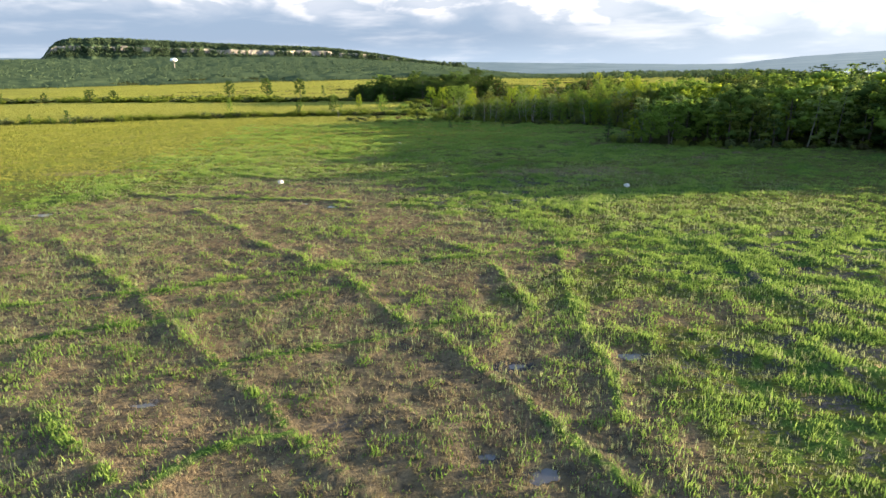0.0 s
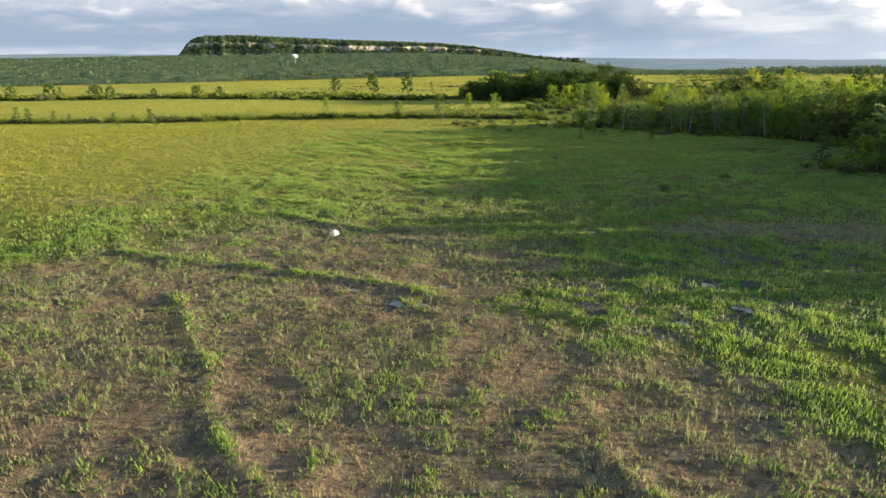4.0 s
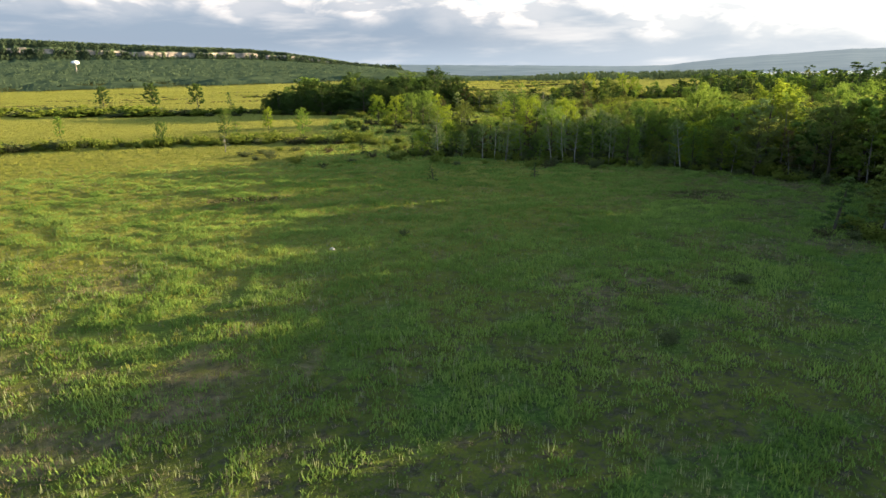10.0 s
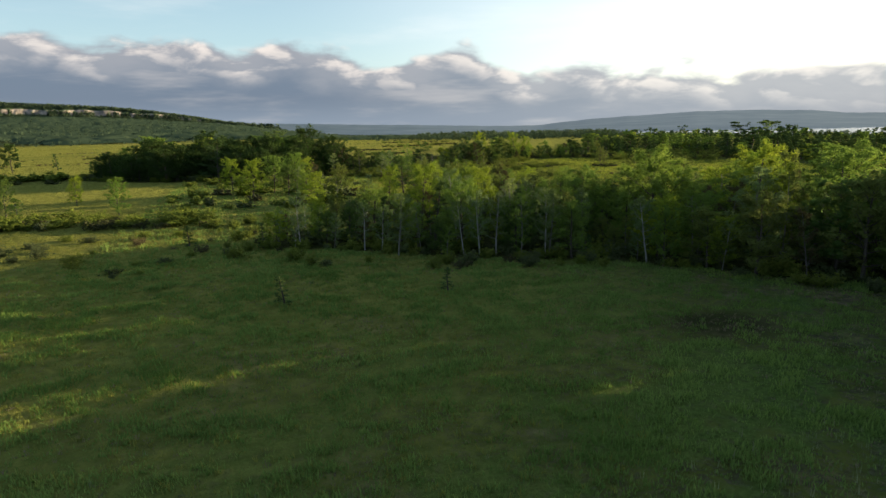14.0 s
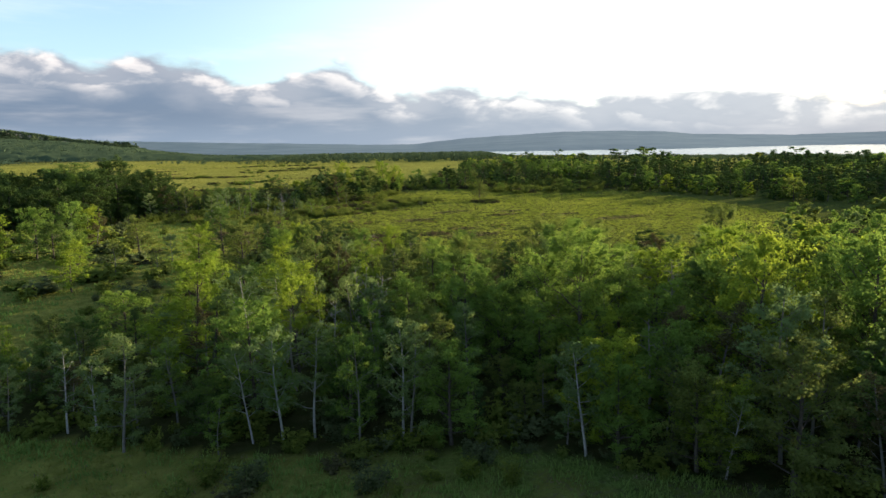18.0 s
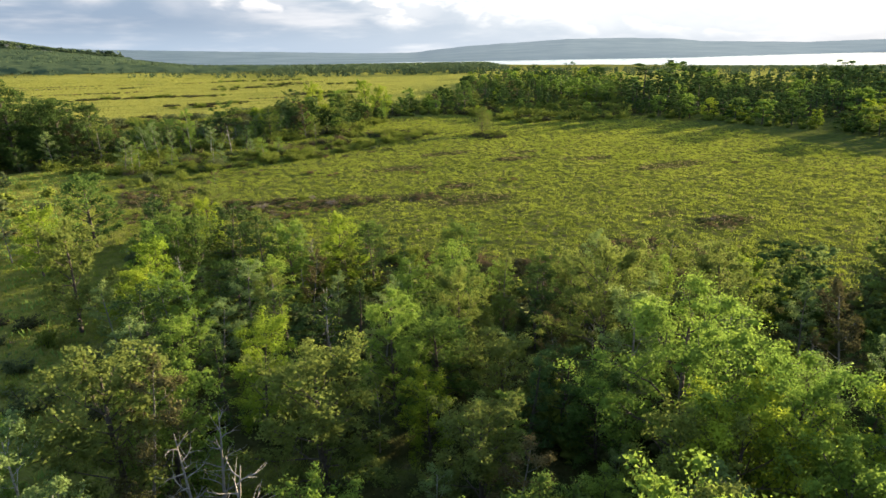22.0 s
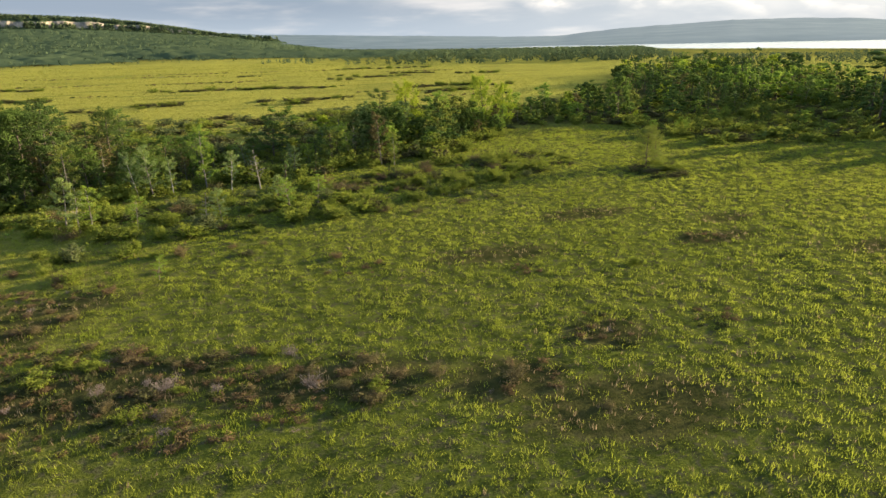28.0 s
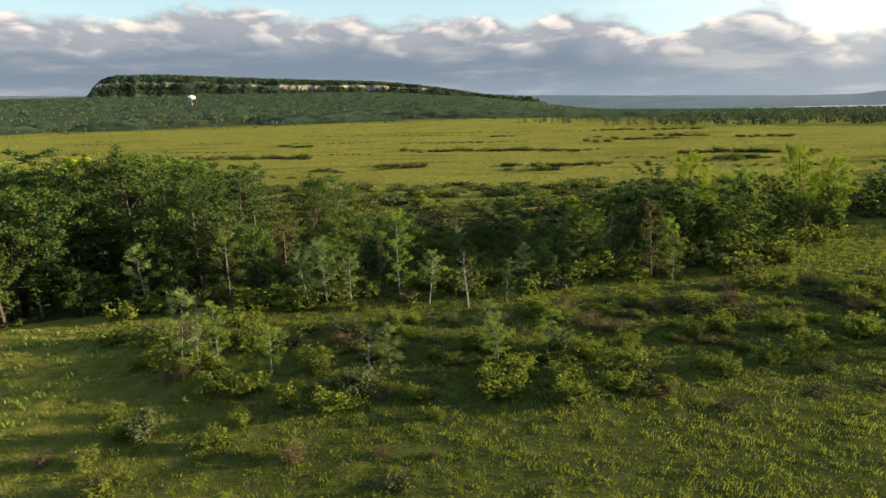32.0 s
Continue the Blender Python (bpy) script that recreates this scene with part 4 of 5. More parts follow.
def make_dead(seed):
    r = np.random.default_rng(seed)
    H, wood = 9.0, Wood()
    tz = np.linspace(0, 1, 7)
    axis = np.column_stack([0.25 * np.sin(tz * 3 + seed), 0.25 * np.cos(tz * 3.5 + seed), H * 0.98 * tz])
    wood.add(axis, 0.13 * (1.08 - tz) + 0.01, 6)
    for k in range(16):
        t = 0.25 + 0.7 * (k + r.random()) / 16
        base = np.array([np.interp(t, tz, axis[:, c]) for c in range(3)])
        ang = k * 2.4 + r.normal() * 0.3
        way = np.array([math.cos(ang), math.sin(ang), 0.35 + 0.4 * r.random()])
        pts = limb(r, base, way / np.linalg.norm(way), (1.15 - t) * 2.6, 0.4)
        wood.add(pts, np.linspace(0.045, 0.01, len(pts)), 4)
        for q in (2, 3, 4):
            w2 = way + r.normal(size=3) * 0.7
            wood.add(limb(r, pts[q], w2 / np.linalg.norm(w2), 0.7, 0.4, 3), np.linspace(0.02, 0.007, 4), 3)
    return wood.mesh("trunk", M_DEAD), None


def make_shrub(kind, seed, leaves, flat=0.75):
    """A bush about 2 m high and wide, as (stems mesh, foliage mesh)."""
    r = np.random.default_rng(seed)
    wood, centres = Wood(), []
    for k in range(14 if leaves > 100 else 9):
        ang = k * 2.4 + r.normal() * 0.3
        out = r.uniform(0.15, 1.1)
        way = np.array([math.cos(ang) * out, math.sin(ang) * out, flat + 0.25 * r.random()])
        length = r.uniform(1.1, 1.9) * (0.7 + 0.3 * flat)
        pts = limb(r, (0.1 * math.cos(ang), 0.1 * math.sin(ang), 0), way / np.linalg.norm(way), length, 0.4, 4)
        wood.add(pts, np.linspace(0.028, 0.008, len(pts)), 3)
        centres += [pts[q] + r.normal(size=3) * 0.13 for q in (1, 2, 2, 3, 3, 4)]
    centres = np.array(centres)
    pick = r.integers(0, len(centres), leaves)
    off = r.normal(size=(leaves, 3)) * (np.array([0.17, 0.17, 0.13]) if leaves > 100 else np.array([0.24, 0.24, 0.17]))
    c = centres[pick] + off
    c[:, 2] = np.abs(c[:, 2]) + 0.05
    thin = 0.6 if kind in ("grey", "rust") else 1.0
    v, f = leaf_cards(c, {1500: 0.070, 300: 0.14}.get(leaves, 0.26), r, off * 4 + np.array([0, 0, 0.4]))
    if kind in ("grey", "sprig"):
        v2 = v.reshape(-1, 3, 3)
        mid = (v2[:, 1] + v2[:, 2]) / 2
        v2[:, 1], v2[:, 2] = mid + (v2[:, 1] - mid) * 0.4, mid + (v2[:, 2] - mid) * 0.4
        v = v2.reshape(-1, 3)
    # dark low down and in the cores, pale on top: shading put into the tint
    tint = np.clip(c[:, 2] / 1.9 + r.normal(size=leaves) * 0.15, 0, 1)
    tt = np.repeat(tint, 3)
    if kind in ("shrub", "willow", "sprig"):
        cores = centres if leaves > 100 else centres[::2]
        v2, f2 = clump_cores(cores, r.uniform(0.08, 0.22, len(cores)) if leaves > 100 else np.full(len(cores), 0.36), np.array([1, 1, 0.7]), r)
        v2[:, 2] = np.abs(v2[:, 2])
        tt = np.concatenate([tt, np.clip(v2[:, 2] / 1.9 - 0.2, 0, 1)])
        f, v = np.concatenate([f, f2 + len(v)]), np.concatenate([v, v2])
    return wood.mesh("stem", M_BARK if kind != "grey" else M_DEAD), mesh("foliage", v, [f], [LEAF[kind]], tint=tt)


STOCK = {}
PALETTE = {"broadleaf": ["broadleaf_bright", "broadleaf", "broadleaf_deep", "broadleaf", "olive", "oak", "oak"], "aspen": ["aspen", "aspen_grey", "brown", "olive", "broadleaf"],
           "birch": ["aspen", "aspen_grey", "aspen"], "conifer": ["conifer"] * 3, "pine": ["pine", "broadleaf_deep", "pine"]}
for kind in ("broadleaf", "aspen", "birch", "conifer", "pine"):
    for k in range(7 if kind == "broadleaf" else 5 if kind == "aspen" else 3):
        for fine in (-1, 0, 1, 2, 3, 4) if kind == "broadleaf" else (-1, 0, 1, 2, 3):
            STOCK.setdefault((kind, fine), []).append(make_tree(kind, 100 + 17 * k + len(kind), fine, PALETTE[kind][k]))
STOCK["dead"] = [make_dead(k) for k in range(3)]
for kind in ("shrub", "willow", "rust", "sprig", "grey"):
    flat = {"shrub": 0.8, "willow": 0.8, "rust": 0.5, "sprig": 0.35, "grey": 0.6}[kind]
    for fine, leaves in ((2, 1500), (1, 300), (0, 70), (-1, 70)):
        STOCK[(kind, fine)] = [make_shrub(kind, 40 + k, leaves, flat) for k in range(3)]
LABELS = {
    "broadleaf": ("broadleaf_tree", "leafy green broadleaf tree with a rounded crown", "tree"),
    "aspen": ("aspen_tree", "slender aspen with pale trunk and light green leaves", "tree"),
    "birch": ("birch_tree", "slender birch with white trunk and a light high crown", "tree"),
    "conifer": ("conifer_tree", "dark green conifer with a pointed crown", "tree"),
    "pine": ("pine_tree", "dark spreading pine taller than its neighbours", "tree"),
    "dead": ("dead_tree", "bare grey dead tree with broken branches", "tree"),
    "shrub": ("shrub", "low leafy green shrub in the grass", "shrub"),
    "willow": ("willow_shrub", "grey-green willow shrub in the grass", "shrub"),
    "rust": ("twiggy_shrub", "rust-brown twiggy shrub on the meadow", "shrub"),
    "sprig": ("juniper_shrub", "dark low spreading juniper on the meadow", "shrub"),
    "grey": ("bleached_shrub", "bleached grey leafless shrub on the meadow", "shrub"),
}
plant_rng = np.random.default_rng(23)


FAR = {}


def plant_far(lot, kind, x, y, height, wide=1.0):
    """Gather a distant plant into a body of many."""
    level = 1 if lot in ("distant_band", "thicket_shrubs", "hedge_shrubs", "heath_shrubs") or (lot == "far_grove" and y < 400) or (lot == "distant_grove" and y > 195 and x < 122) or (lot == "undergrowth" and (y > 325 or (y < 216 and x < 60))) else -1 if (lot == "conifer_wood" and x > 262) or (lot == "far_grove" and y > 430) or (lot == "distant_grove" and x > 112) else 0
    stock = STOCK["dead"] if kind == "dead" else STOCK[(kind, level)]
    FAR.setdefault(lot, []).append((stock[int(plant_rng.integers(0, len(stock)))], x, y, height / (9.0 if LABELS[kind][2] == "tree" else 1.75), wide, plant_rng.uniform(0, 6.283), plant_rng.random()))


def build_far(lot, label, category):
    vs, fs, ts, ids, n = [], [], [], [], 0
    mats = []
    for (wood, leaves), x, y, s, wide, turn, shade in FAR.pop(lot):
        z = float(ground_height(np.array([x]), np.array([y]))[0]) - 0.04
        for me in (wood, leaves):
            if me is None or (me is wood and len(me.vertices) > 60):
                continue
            v = np.empty(len(me.vertices) * 3, np.float32)
            me.vertices.foreach_get("co", v)
            v = v.reshape(-1, 3).astype(float)
            c, d = math.cos(turn), math.sin(turn)
            v = np.column_stack([(v[:, 0] * c - v[:, 1] * d) * s * wide + x, (v[:, 0] * d + v[:, 1] * c) * s * wide + y, v[:, 2] * s + z])
            f = np.empty(len(me.loops), np.int32)
            me.loops.foreach_get("vertex_index", f)
            t = np.zeros(len(v), np.float32)
            if "tint" in me.attributes:
                me.attributes["tint"].data.foreach_get("value", t)
                t = np.clip(t + 0.5 * (shade - 0.5), 0, 1)
            m = me.materials[0]
            if m not in mats:
                mats.append(m)
            vs.append(v)
            side = len(f) // len(me.polygons)
            fs.append(f.reshape(-1, side) + n)
            ts.append(t)
            ids.append((side, np.full(len(me.polygons), mats.index(m))))
            n += len(v)
    tri, quad = [f for f in fs if f.shape[1] == 3], [f for f in fs if f.shape[1] == 4]
    index = np.concatenate([q for side, q in ids if side == 3] + [q for side, q in ids if side == 4])
    me = mesh(lot, np.concatenate(vs), [np.concatenate(k) for k in (tri, quad) if k], mats, tint=np.concatenate(ts), index=index)
    tagged(new(lot, me), label, category, kind="stuff")


def plant(kind, x, y, height, wide=1.0, fine=1, turn=None, group="", pick=None):
    """Stand one tree or shrub on the ground; height in metres."""
    stock = STOCK["dead"] if kind == "dead" else STOCK[(kind, fine)]
    wood, leaves = stock[int(plant_rng.integers(0, min(len(stock), 5))) if pick is None else pick % len(stock)]
    name, text, cat = LABELS[kind]
    unit = 9.0 if name.endswith("_tree") else 1.75
    s = height / unit * (1.0 if unit > 5 or kind in ("rust", "sprig", "grey") else 1.2)
    ob = new(name)
    z = float(ground_height(np.array([x]), np.array([y]))[0]) - 0.04
    turn = plant_rng.uniform(0, 360) if turn is None else turn
    ob.matrix_world = pose(x, y, z, 0, 0, turn) @ Matrix.Diagonal((s * wide, s * wide, s, 1))
    ob.empty_display_size = 0.5
    tagged(ob, text, cat, group)
    part("trunk" if unit > 5 else "stem", wood, ob)
    if leaves:
        part("crown" if unit > 5 else "foliage", leaves, ob)
    return ob


def scatter(poly, gap, seed, jitter=0.42):
    """Uneven points inside a polygon, about gap apart."""
    r = np.random.default_rng(seed)
    xs, ys = [p[0] for p in poly], [p[1] for p in poly]
    gx, gy = np.meshgrid(np.arange(min(xs), max(xs), gap), np.arange(min(ys), max(ys), gap * 0.87))
    gx = gx + (np.arange(gx.shape[0]) % 2)[:, None] * gap / 2
    x, y = gx.ravel() + r.uniform(-1, 1, gx.size) * jitter * gap, gy.ravel() + r.uniform(-1, 1, gx.size) * jitter * gap
    keep = inside(x, y, poly)
    return np.column_stack([x[keep], y[keep]])


def choose(r, mix):
    u, s = r.random(), 0
    for kind, share in mix:
        s += share
        if u < s:
            return kind
    return mix[-1][0]


def far_if(x, y):
    """What no one passes near."""
    return x > 82 or y > 380 or x < -60 or (y < 178 and x > 58 and y > 138) or (x > 66 and y < 160)


def rough(x, y, low, high, step, seed):
    """Uneven between low and high over step metres."""
    return low + (high - low) * float(smooth(vnoise(np.array([x / step]), np.array([y / step]), seed)[0], 0.2, 0.8))


def wood_lot(poly, gap, mix, low, high, seed, group, fine=1, thin=0.0, wide=1.0, avoid=(), far="", tall=None, pick=None, gaps=0.0):
    r = np.random.default_rng(seed)
    for x, y in scatter(poly, gap, seed):
        if r.random() < thin or any(math.hypot(x - a, y - b) < c for a, b, c in avoid):
            continue
        if gaps and rough(x, y, 0, 1, 14, seed + 60) < gaps * r.random() * 2:
            continue
        kind = choose(r, mix)
        if group == "band trees" and x < 27 and kind in ("aspen", "birch", "dead"):
            kind = "broadleaf"
        h = r.uniform(low, high) * {"pine": 1.2, "conifer": 0.95, "shrub": 0.28, "willow": 0.30, "dead": 0.85}.get(kind, 1.0)
        h *= tall(x, y) if tall else 1.0
        if far and far_if(x, y):
            plant_far(far, kind, x, y, h, r.uniform(0.85, 1.2) * wide)
        else:
            near = 3 if fine == 2 and 10 < x < 80 and 185 < y < 252 and kind != "dead" else fine
            plant(kind, x, y, h, r.uniform(0.85, 1.2) * wide, near, None, group, pick(x, y) if pick else None)


# trees that can be told apart
LONE = [  # kind, x, y, height, width
    ("broadleaf", 24.0, 221, 9.9, 0.95), ("broadleaf", 50.4, 204, 12.0, 0.95), ("broadleaf", 31, 216, 9.5, 0.9), ("dead", 33.5, 212.9, 7.5, 1.0),
    ("aspen", 18, 210, 7.8, 1.1), ("broadleaf", 41, 216, 7.6, 0.8), ("aspen", 41.5, 206, 7.6, 1.0), ("broadleaf", 62, 214, 8.8, 1.0),
    ("broadleaf", 34, 256, 8.6, 0.95), ("pine", 49, 256, 7.3, 0.75), ("broadleaf", 44, 262, 6.8, 0.8),
    ("aspen", 36.5, 250.5, 5.8, 1.1), ("aspen", 46, 248, 6.6, 1.2), ("dead", 50, 240, 6.2, 1.0), ("aspen", 43, 243, 5.5, 1.3),
    ("broadleaf", 44, 211, 9.4, 0.9), ("broadleaf", 60, 218, 10.8, 1.05), ("broadleaf", 68, 206, 11.0, 0.9), ("broadleaf", 67, 191, 11.6, 1.0), ("broadleaf", 74, 196, 12.0, 1.0), ("aspen", 57, 189, 10.4, 1.0), ("broadleaf", 62, 178.5, 10.6, 1.0), ("broadleaf", 67, 181, 11.4, 1.0), ("broadleaf", 58.5, 183.5, 9.2, 1.0), ("broadleaf", 70, 176, 12.0, 1.05), ("broadleaf", 64, 172, 10.4, 1.0), ("aspen", 60, 175, 8.8, 1.1), ("aspen", 37, 218.5, 8.2, 1.1), ("broadleaf", 31, 229, 7.6, 0.8), ("dead", 52, 212.5, 7.6, 1.3), ("dead", 40.5, 221, 7.4, 1.4), ("dead", 63, 207, 8.6, 1.2), ("dead", 30.5, 215, 6.8, 1.3),
    ("broadleaf", 44, 233, 7.2, 0.75), ("broadleaf", 51, 231, 8.0, 0.8), ("broadleaf", 65, 229, 9.6, 1.05), ("broadleaf", 71, 225, 9.2, 0.95), ("aspen", 42, 246, 7.0, 1.2), ("broadleaf", 57, 234, 7.4, 0.85), ("aspen", 38, 241, 6.2, 1.3), ("pine", 49, 237, 6.4, 0.8), ("broadleaf", 93, 226, 9.6, 0.85),
    ("conifer", -182, 236, 5.4, 1.9), ("conifer", -190, 239, 5.8, 1.8), ("conifer", -176, 240, 4.4, 2.0), ("conifer", -200, 242, 5.6, 1.8), ("conifer", -168, 238, 3.4, 1.8), ("broadleaf", -330, 420, 9.5, 1.2), ("broadleaf", -345, 405, 8.5, 1.2), ("broadleaf", -300, 428, 8, 1.2), ("broadleaf", -370, 418, 8, 1.3), ("conifer", -315, 412, 8.0, 1.5), ("broadleaf", -215, 402, 7.5, 1.3), ("broadleaf", -205, 412, 6.5, 1.2),
    ("pine", 10, 378, 14.5, 1.35), ("pine", 17, 381, 12.5, 1.25), ("broadleaf", 3, 384, 12.5, 1.1), ("broadleaf", -6, 372, 11.5, 1.0), ("broadleaf", -14, 366, 11.0, 1.0), ("broadleaf", 8, 366, 10.0, 1.0), ("broadleaf", 20, 370, 10.0, 1.0), ("broadleaf", 0, 356, 9.5, 1.0), ("broadleaf", 26, 362, 9.2, 1.0), ("pine", 5, 388, 12.5, 1.3), ("pine", 14, 370, 12.0, 1.3), ("pine", 22, 386, 11.5, 1.3), ("broadleaf", 12, 390, 12.0, 1.1), ("pine", 27, 378, 10.5, 1.2), ("conifer", 30, 395, 8.0, 0.9), ("pine", 34, 398, 8.5, 1.0),
    ("broadleaf", 93, 388, 11.5, 0.85), ("broadleaf", 99, 383, 9.8, 0.9), ("pine", 88, 393, 10.5, 0.8), ("broadleaf", 117, 408, 11.0, 0.9), ("broadleaf", 121, 404, 9.2, 0.9),
    ("aspen", 40, 332.5, 6.8, 1.25), ("aspen", 42.5, 334, 5.8, 1.2), ("dead", 41.4, 333, 5.6, 1.0), ("broadleaf", 20, 358, 15.6, 1.05), ("broadleaf", 29, 357, 12.6, 0.95), ("broadleaf", 11, 352, 12.0, 1.0), ("broadleaf", 34, 386, 9.4, 0.95), ("conifer", 29.5, 388, 7.6, 0.9), ("aspen", 54, 354, 9.8, 0.95), ("aspen", 83, 362.5, 9.2, 1.05), ("aspen", 78, 369, 7.2, 1.1), ("aspen", 66, 334, 4.8, 1.4), ("aspen", 64.5, 341, 3.8, 1.5), ("conifer", 71, 357, 4.2, 1.2), ("aspen", 47, 350, 7.6, 1.1), ("aspen", 36, 350, 8.4, 1.2), ("aspen", 48, 332, 4.5, 1.5), ("dead", 56, 332.5, 3.9, 1.3), ("aspen", 57.5, 333, 4.4, 1.3),
    ("dead", 62, 350, 6.2, 1.2), ("aspen", 85, 361, 6.0, 1.2), ("aspen", 70, 338, 4.3, 1.4), ("conifer", 66, 352, 5.2, 1.1), ("broadleaf", 124.5, 344, 6.4, 0.85), ("broadleaf", 128, 347, 5.0, 0.8),
    ("aspen", 77, 243, 5.6, 1.2), ("aspen", 80.5, 238, 6.5, 1.3), ("broadleaf", 150, 398, 10, 0.9),
    ("broadleaf", -55, 253, 5.6, 0.8), ("broadleaf", -45, 274, 7.0, 0.75), ("broadleaf", -24, 267, 6.8, 0.9), ("broadleaf", -36, 288, 6.0, 0.7), ("broadleaf", -92, 285, 5.5, 0.7), ("aspen", -40, 264, 4.5, 1.3),
    ("broadleaf", -146, 455, 10, 1.0), ("broadleaf", -114, 434, 11.5, 1.0), ("broadleaf", -91, 428, 11.0, 0.95), ("conifer", -78, 440, 7, 1.2), ("broadleaf", -280, 398, 9, 1.1), ("broadleaf", -267, 395, 8, 1.1), ("broadleaf", -245, 405, 6, 1.0),
    ("conifer", -135, 236, 5.2, 1.9), ("conifer", -150, 237, 3.8, 2.0), ("conifer", -143, 238, 3.0, 1.9), ("conifer", -118, 240, 2.6, 1.6), ("dead", -37.5, 238, 3.6, 1.6),
    ("conifer", 40, 154, 5.4, 1.5), ("broadleaf", 45, 150, 5.2, 0.8), ("conifer", 3, 191.5, 2.8, 1.6), ("conifer", 18.5, 191, 2.4, 1.6), ("conifer", -8, 226, 3.2, 1.6),
    ("broadleaf", 244, 338, 9.5, 0.9), ("broadleaf", 1, 288, 8.2, 1.0), ("broadleaf", 6, 297, 8.6, 1.0), ("broadleaf", -4, 301, 7.8, 1.0), ("aspen", 11, 292, 6.6, 1.3), ("broadleaf", 14, 304, 7.5, 1.0),
    ("broadleaf", 35.1, 280.9, 8.5, 1.00), ("broadleaf", 11.5, 301.5, 9.0, 1.05), ("broadleaf", -3.1, 404.1, 9.0, 1.00), ("broadleaf", 22.3, 294.3, 6.5, 1.00), ("aspen", 18.2, 270.8, 6.0, 1.30), ("aspen", 26.7, 280.4, 5.0, 1.30), ("broadleaf", 12.7, 264.4, 6.5, 1.00), ("broadleaf", 30.2, 273.4, 6.5, 1.00), ("conifer", 42.1, 277.6, 6.0, 1.20), ("broadleaf", 12.8, 282.2, 6.0, 1.10), ("aspen", 15.4, 301.3, 7.0, 1.20), ("broadleaf", 9.0, 289.9, 7.0, 1.00), ("aspen", 23.8, 269.5, 4.5, 1.40),
]
BRIGHT = {(44, 211): 1, (60, 218): 1, (65, 229): 4, (44, 233): 0, (51, 231): 1, (71, 225): 4, (57, 234): 4, (24.0, 221): 0, (68, 206): 0, (67, 191): 3, (74, 196): 1, (50.4, 204): 1, (31, 216): 0, (62, 214): 3, (41, 216): 1, (34, 256): 4, (10, 378): 1, (3, 384): 2, (-24, 267): 1, (-55, 253): 2, (20, 358): 5, (29, 357): 6, (11, 352): 1, (34, 386): 5}
for kind, x, y, h, w in LONE:
    deep = BRIGHT.get((x, y), 5 + int(h) % 2 if kind == "broadleaf" and y > 340 and x < 40 else None)
    plant(kind, x, y, h, w, 4 if kind == "broadleaf" and 20 < x < 80 and 195 < y < 240 else 3 if kind != "dead" and ((10 < x < 80 and 185 < y < 252) or (-20 < x < 130 and 325 < y < 412)) else 2 if (-60 < x < 100) and (185 < y < 380) else 1, None, "", deep)

TALL = [("broadleaf", 0.40), ("aspen", 0.35), ("birch", 0.12), ("conifer", 0.08), ("dead", 0.05)]
# a row of birches along the grove's front
row = np.random.default_rng(91)
for t in (0.06, 0.24, 0.28, 0.44, 0.47, 0.64, 0.83, 0.95):
    x = 3 + 49 * t
    y = float(np.interp(x, [2, 9, 16, 24, 34, 42, 48, 55], [220, 217, 212.5, 205.5, 201.5, 196.5, 189.5, 182])) + row.uniform(0.0, 2.2)
    plant("birch", x + row.normal() * 0.7, y, row.uniform(5.2, 8.0), row.uniform(0.9, 1.25), 2, None, "front birches")
for x, y, h in ((45, 349.5, 6.6), (50, 349, 5.6), (58, 351, 5.6)):
    plant("birch", x, y, h, 1.15, 2, None, "front birches")
STANDING = [(x, y, 2.2) for k, x, y, h, w in LONE] + [(57, 206, 4.5), (29, 223, 2.5), (36, 217, 2.5)]
wood_lot(GROVE_FRONT, 3.8, TALL, 5.0, 8.8, 1, "grove trees", 2, 0.05, 1.0, STANDING, "", lambda x, y: (1.0 + 0.30 * float(smooth(x, 44, 52)) - 0.30 * float(smooth(x, 57, 66))) * rough(x, y, 0.68, 1.12, 7, 8))
wood_lot(GROVE_REAR, 4.0, [("broadleaf", 0.36), ("aspen", 0.34), ("conifer", 0.1), ("pine", 0.08), ("dead", 0.12)], 3.4, 6.5, 2, "grove trees", 2, 0.08, 1.0, STANDING, "distant_grove")
# the hidden eastern trees are raised to lengthen the meadow's shade
wood_lot(GROVE_LOBE, 4.6, TALL, 7.0, 12.5, 3, "grove trees", 1, 0.05, 1.15, (), "distant_grove", lambda x, y: 0.87 + 0.17 * float(smooth(x, 56, 70)) + 0.3 * float(smooth(x, 86, 98)) * (1 - float(smooth(y, 150, 164))))
wood_lot(GROVE_OUTER, 5.0, TALL, 8.5, 13.0, 9, "grove trees", 1, 0.05, 1.2, (), "distant_grove", lambda x, y: 0.52 + 0.30 * float(smooth(y - 0.1 * (x - 87), 90, 103)) + 0.40 * float(smooth(y - 0.1 * (x - 87), 103, 116)))
wood_lot(GROVE_RIGHT, 4.8, TALL, 6.0, 9.5, 4, "grove trees", 1, 0.05, 1.15, (), "distant_grove", lambda x, y: 1 + 0.5 * float(smooth(x, 95, 108)) * (1 - float(smooth(y, 180, 193))))
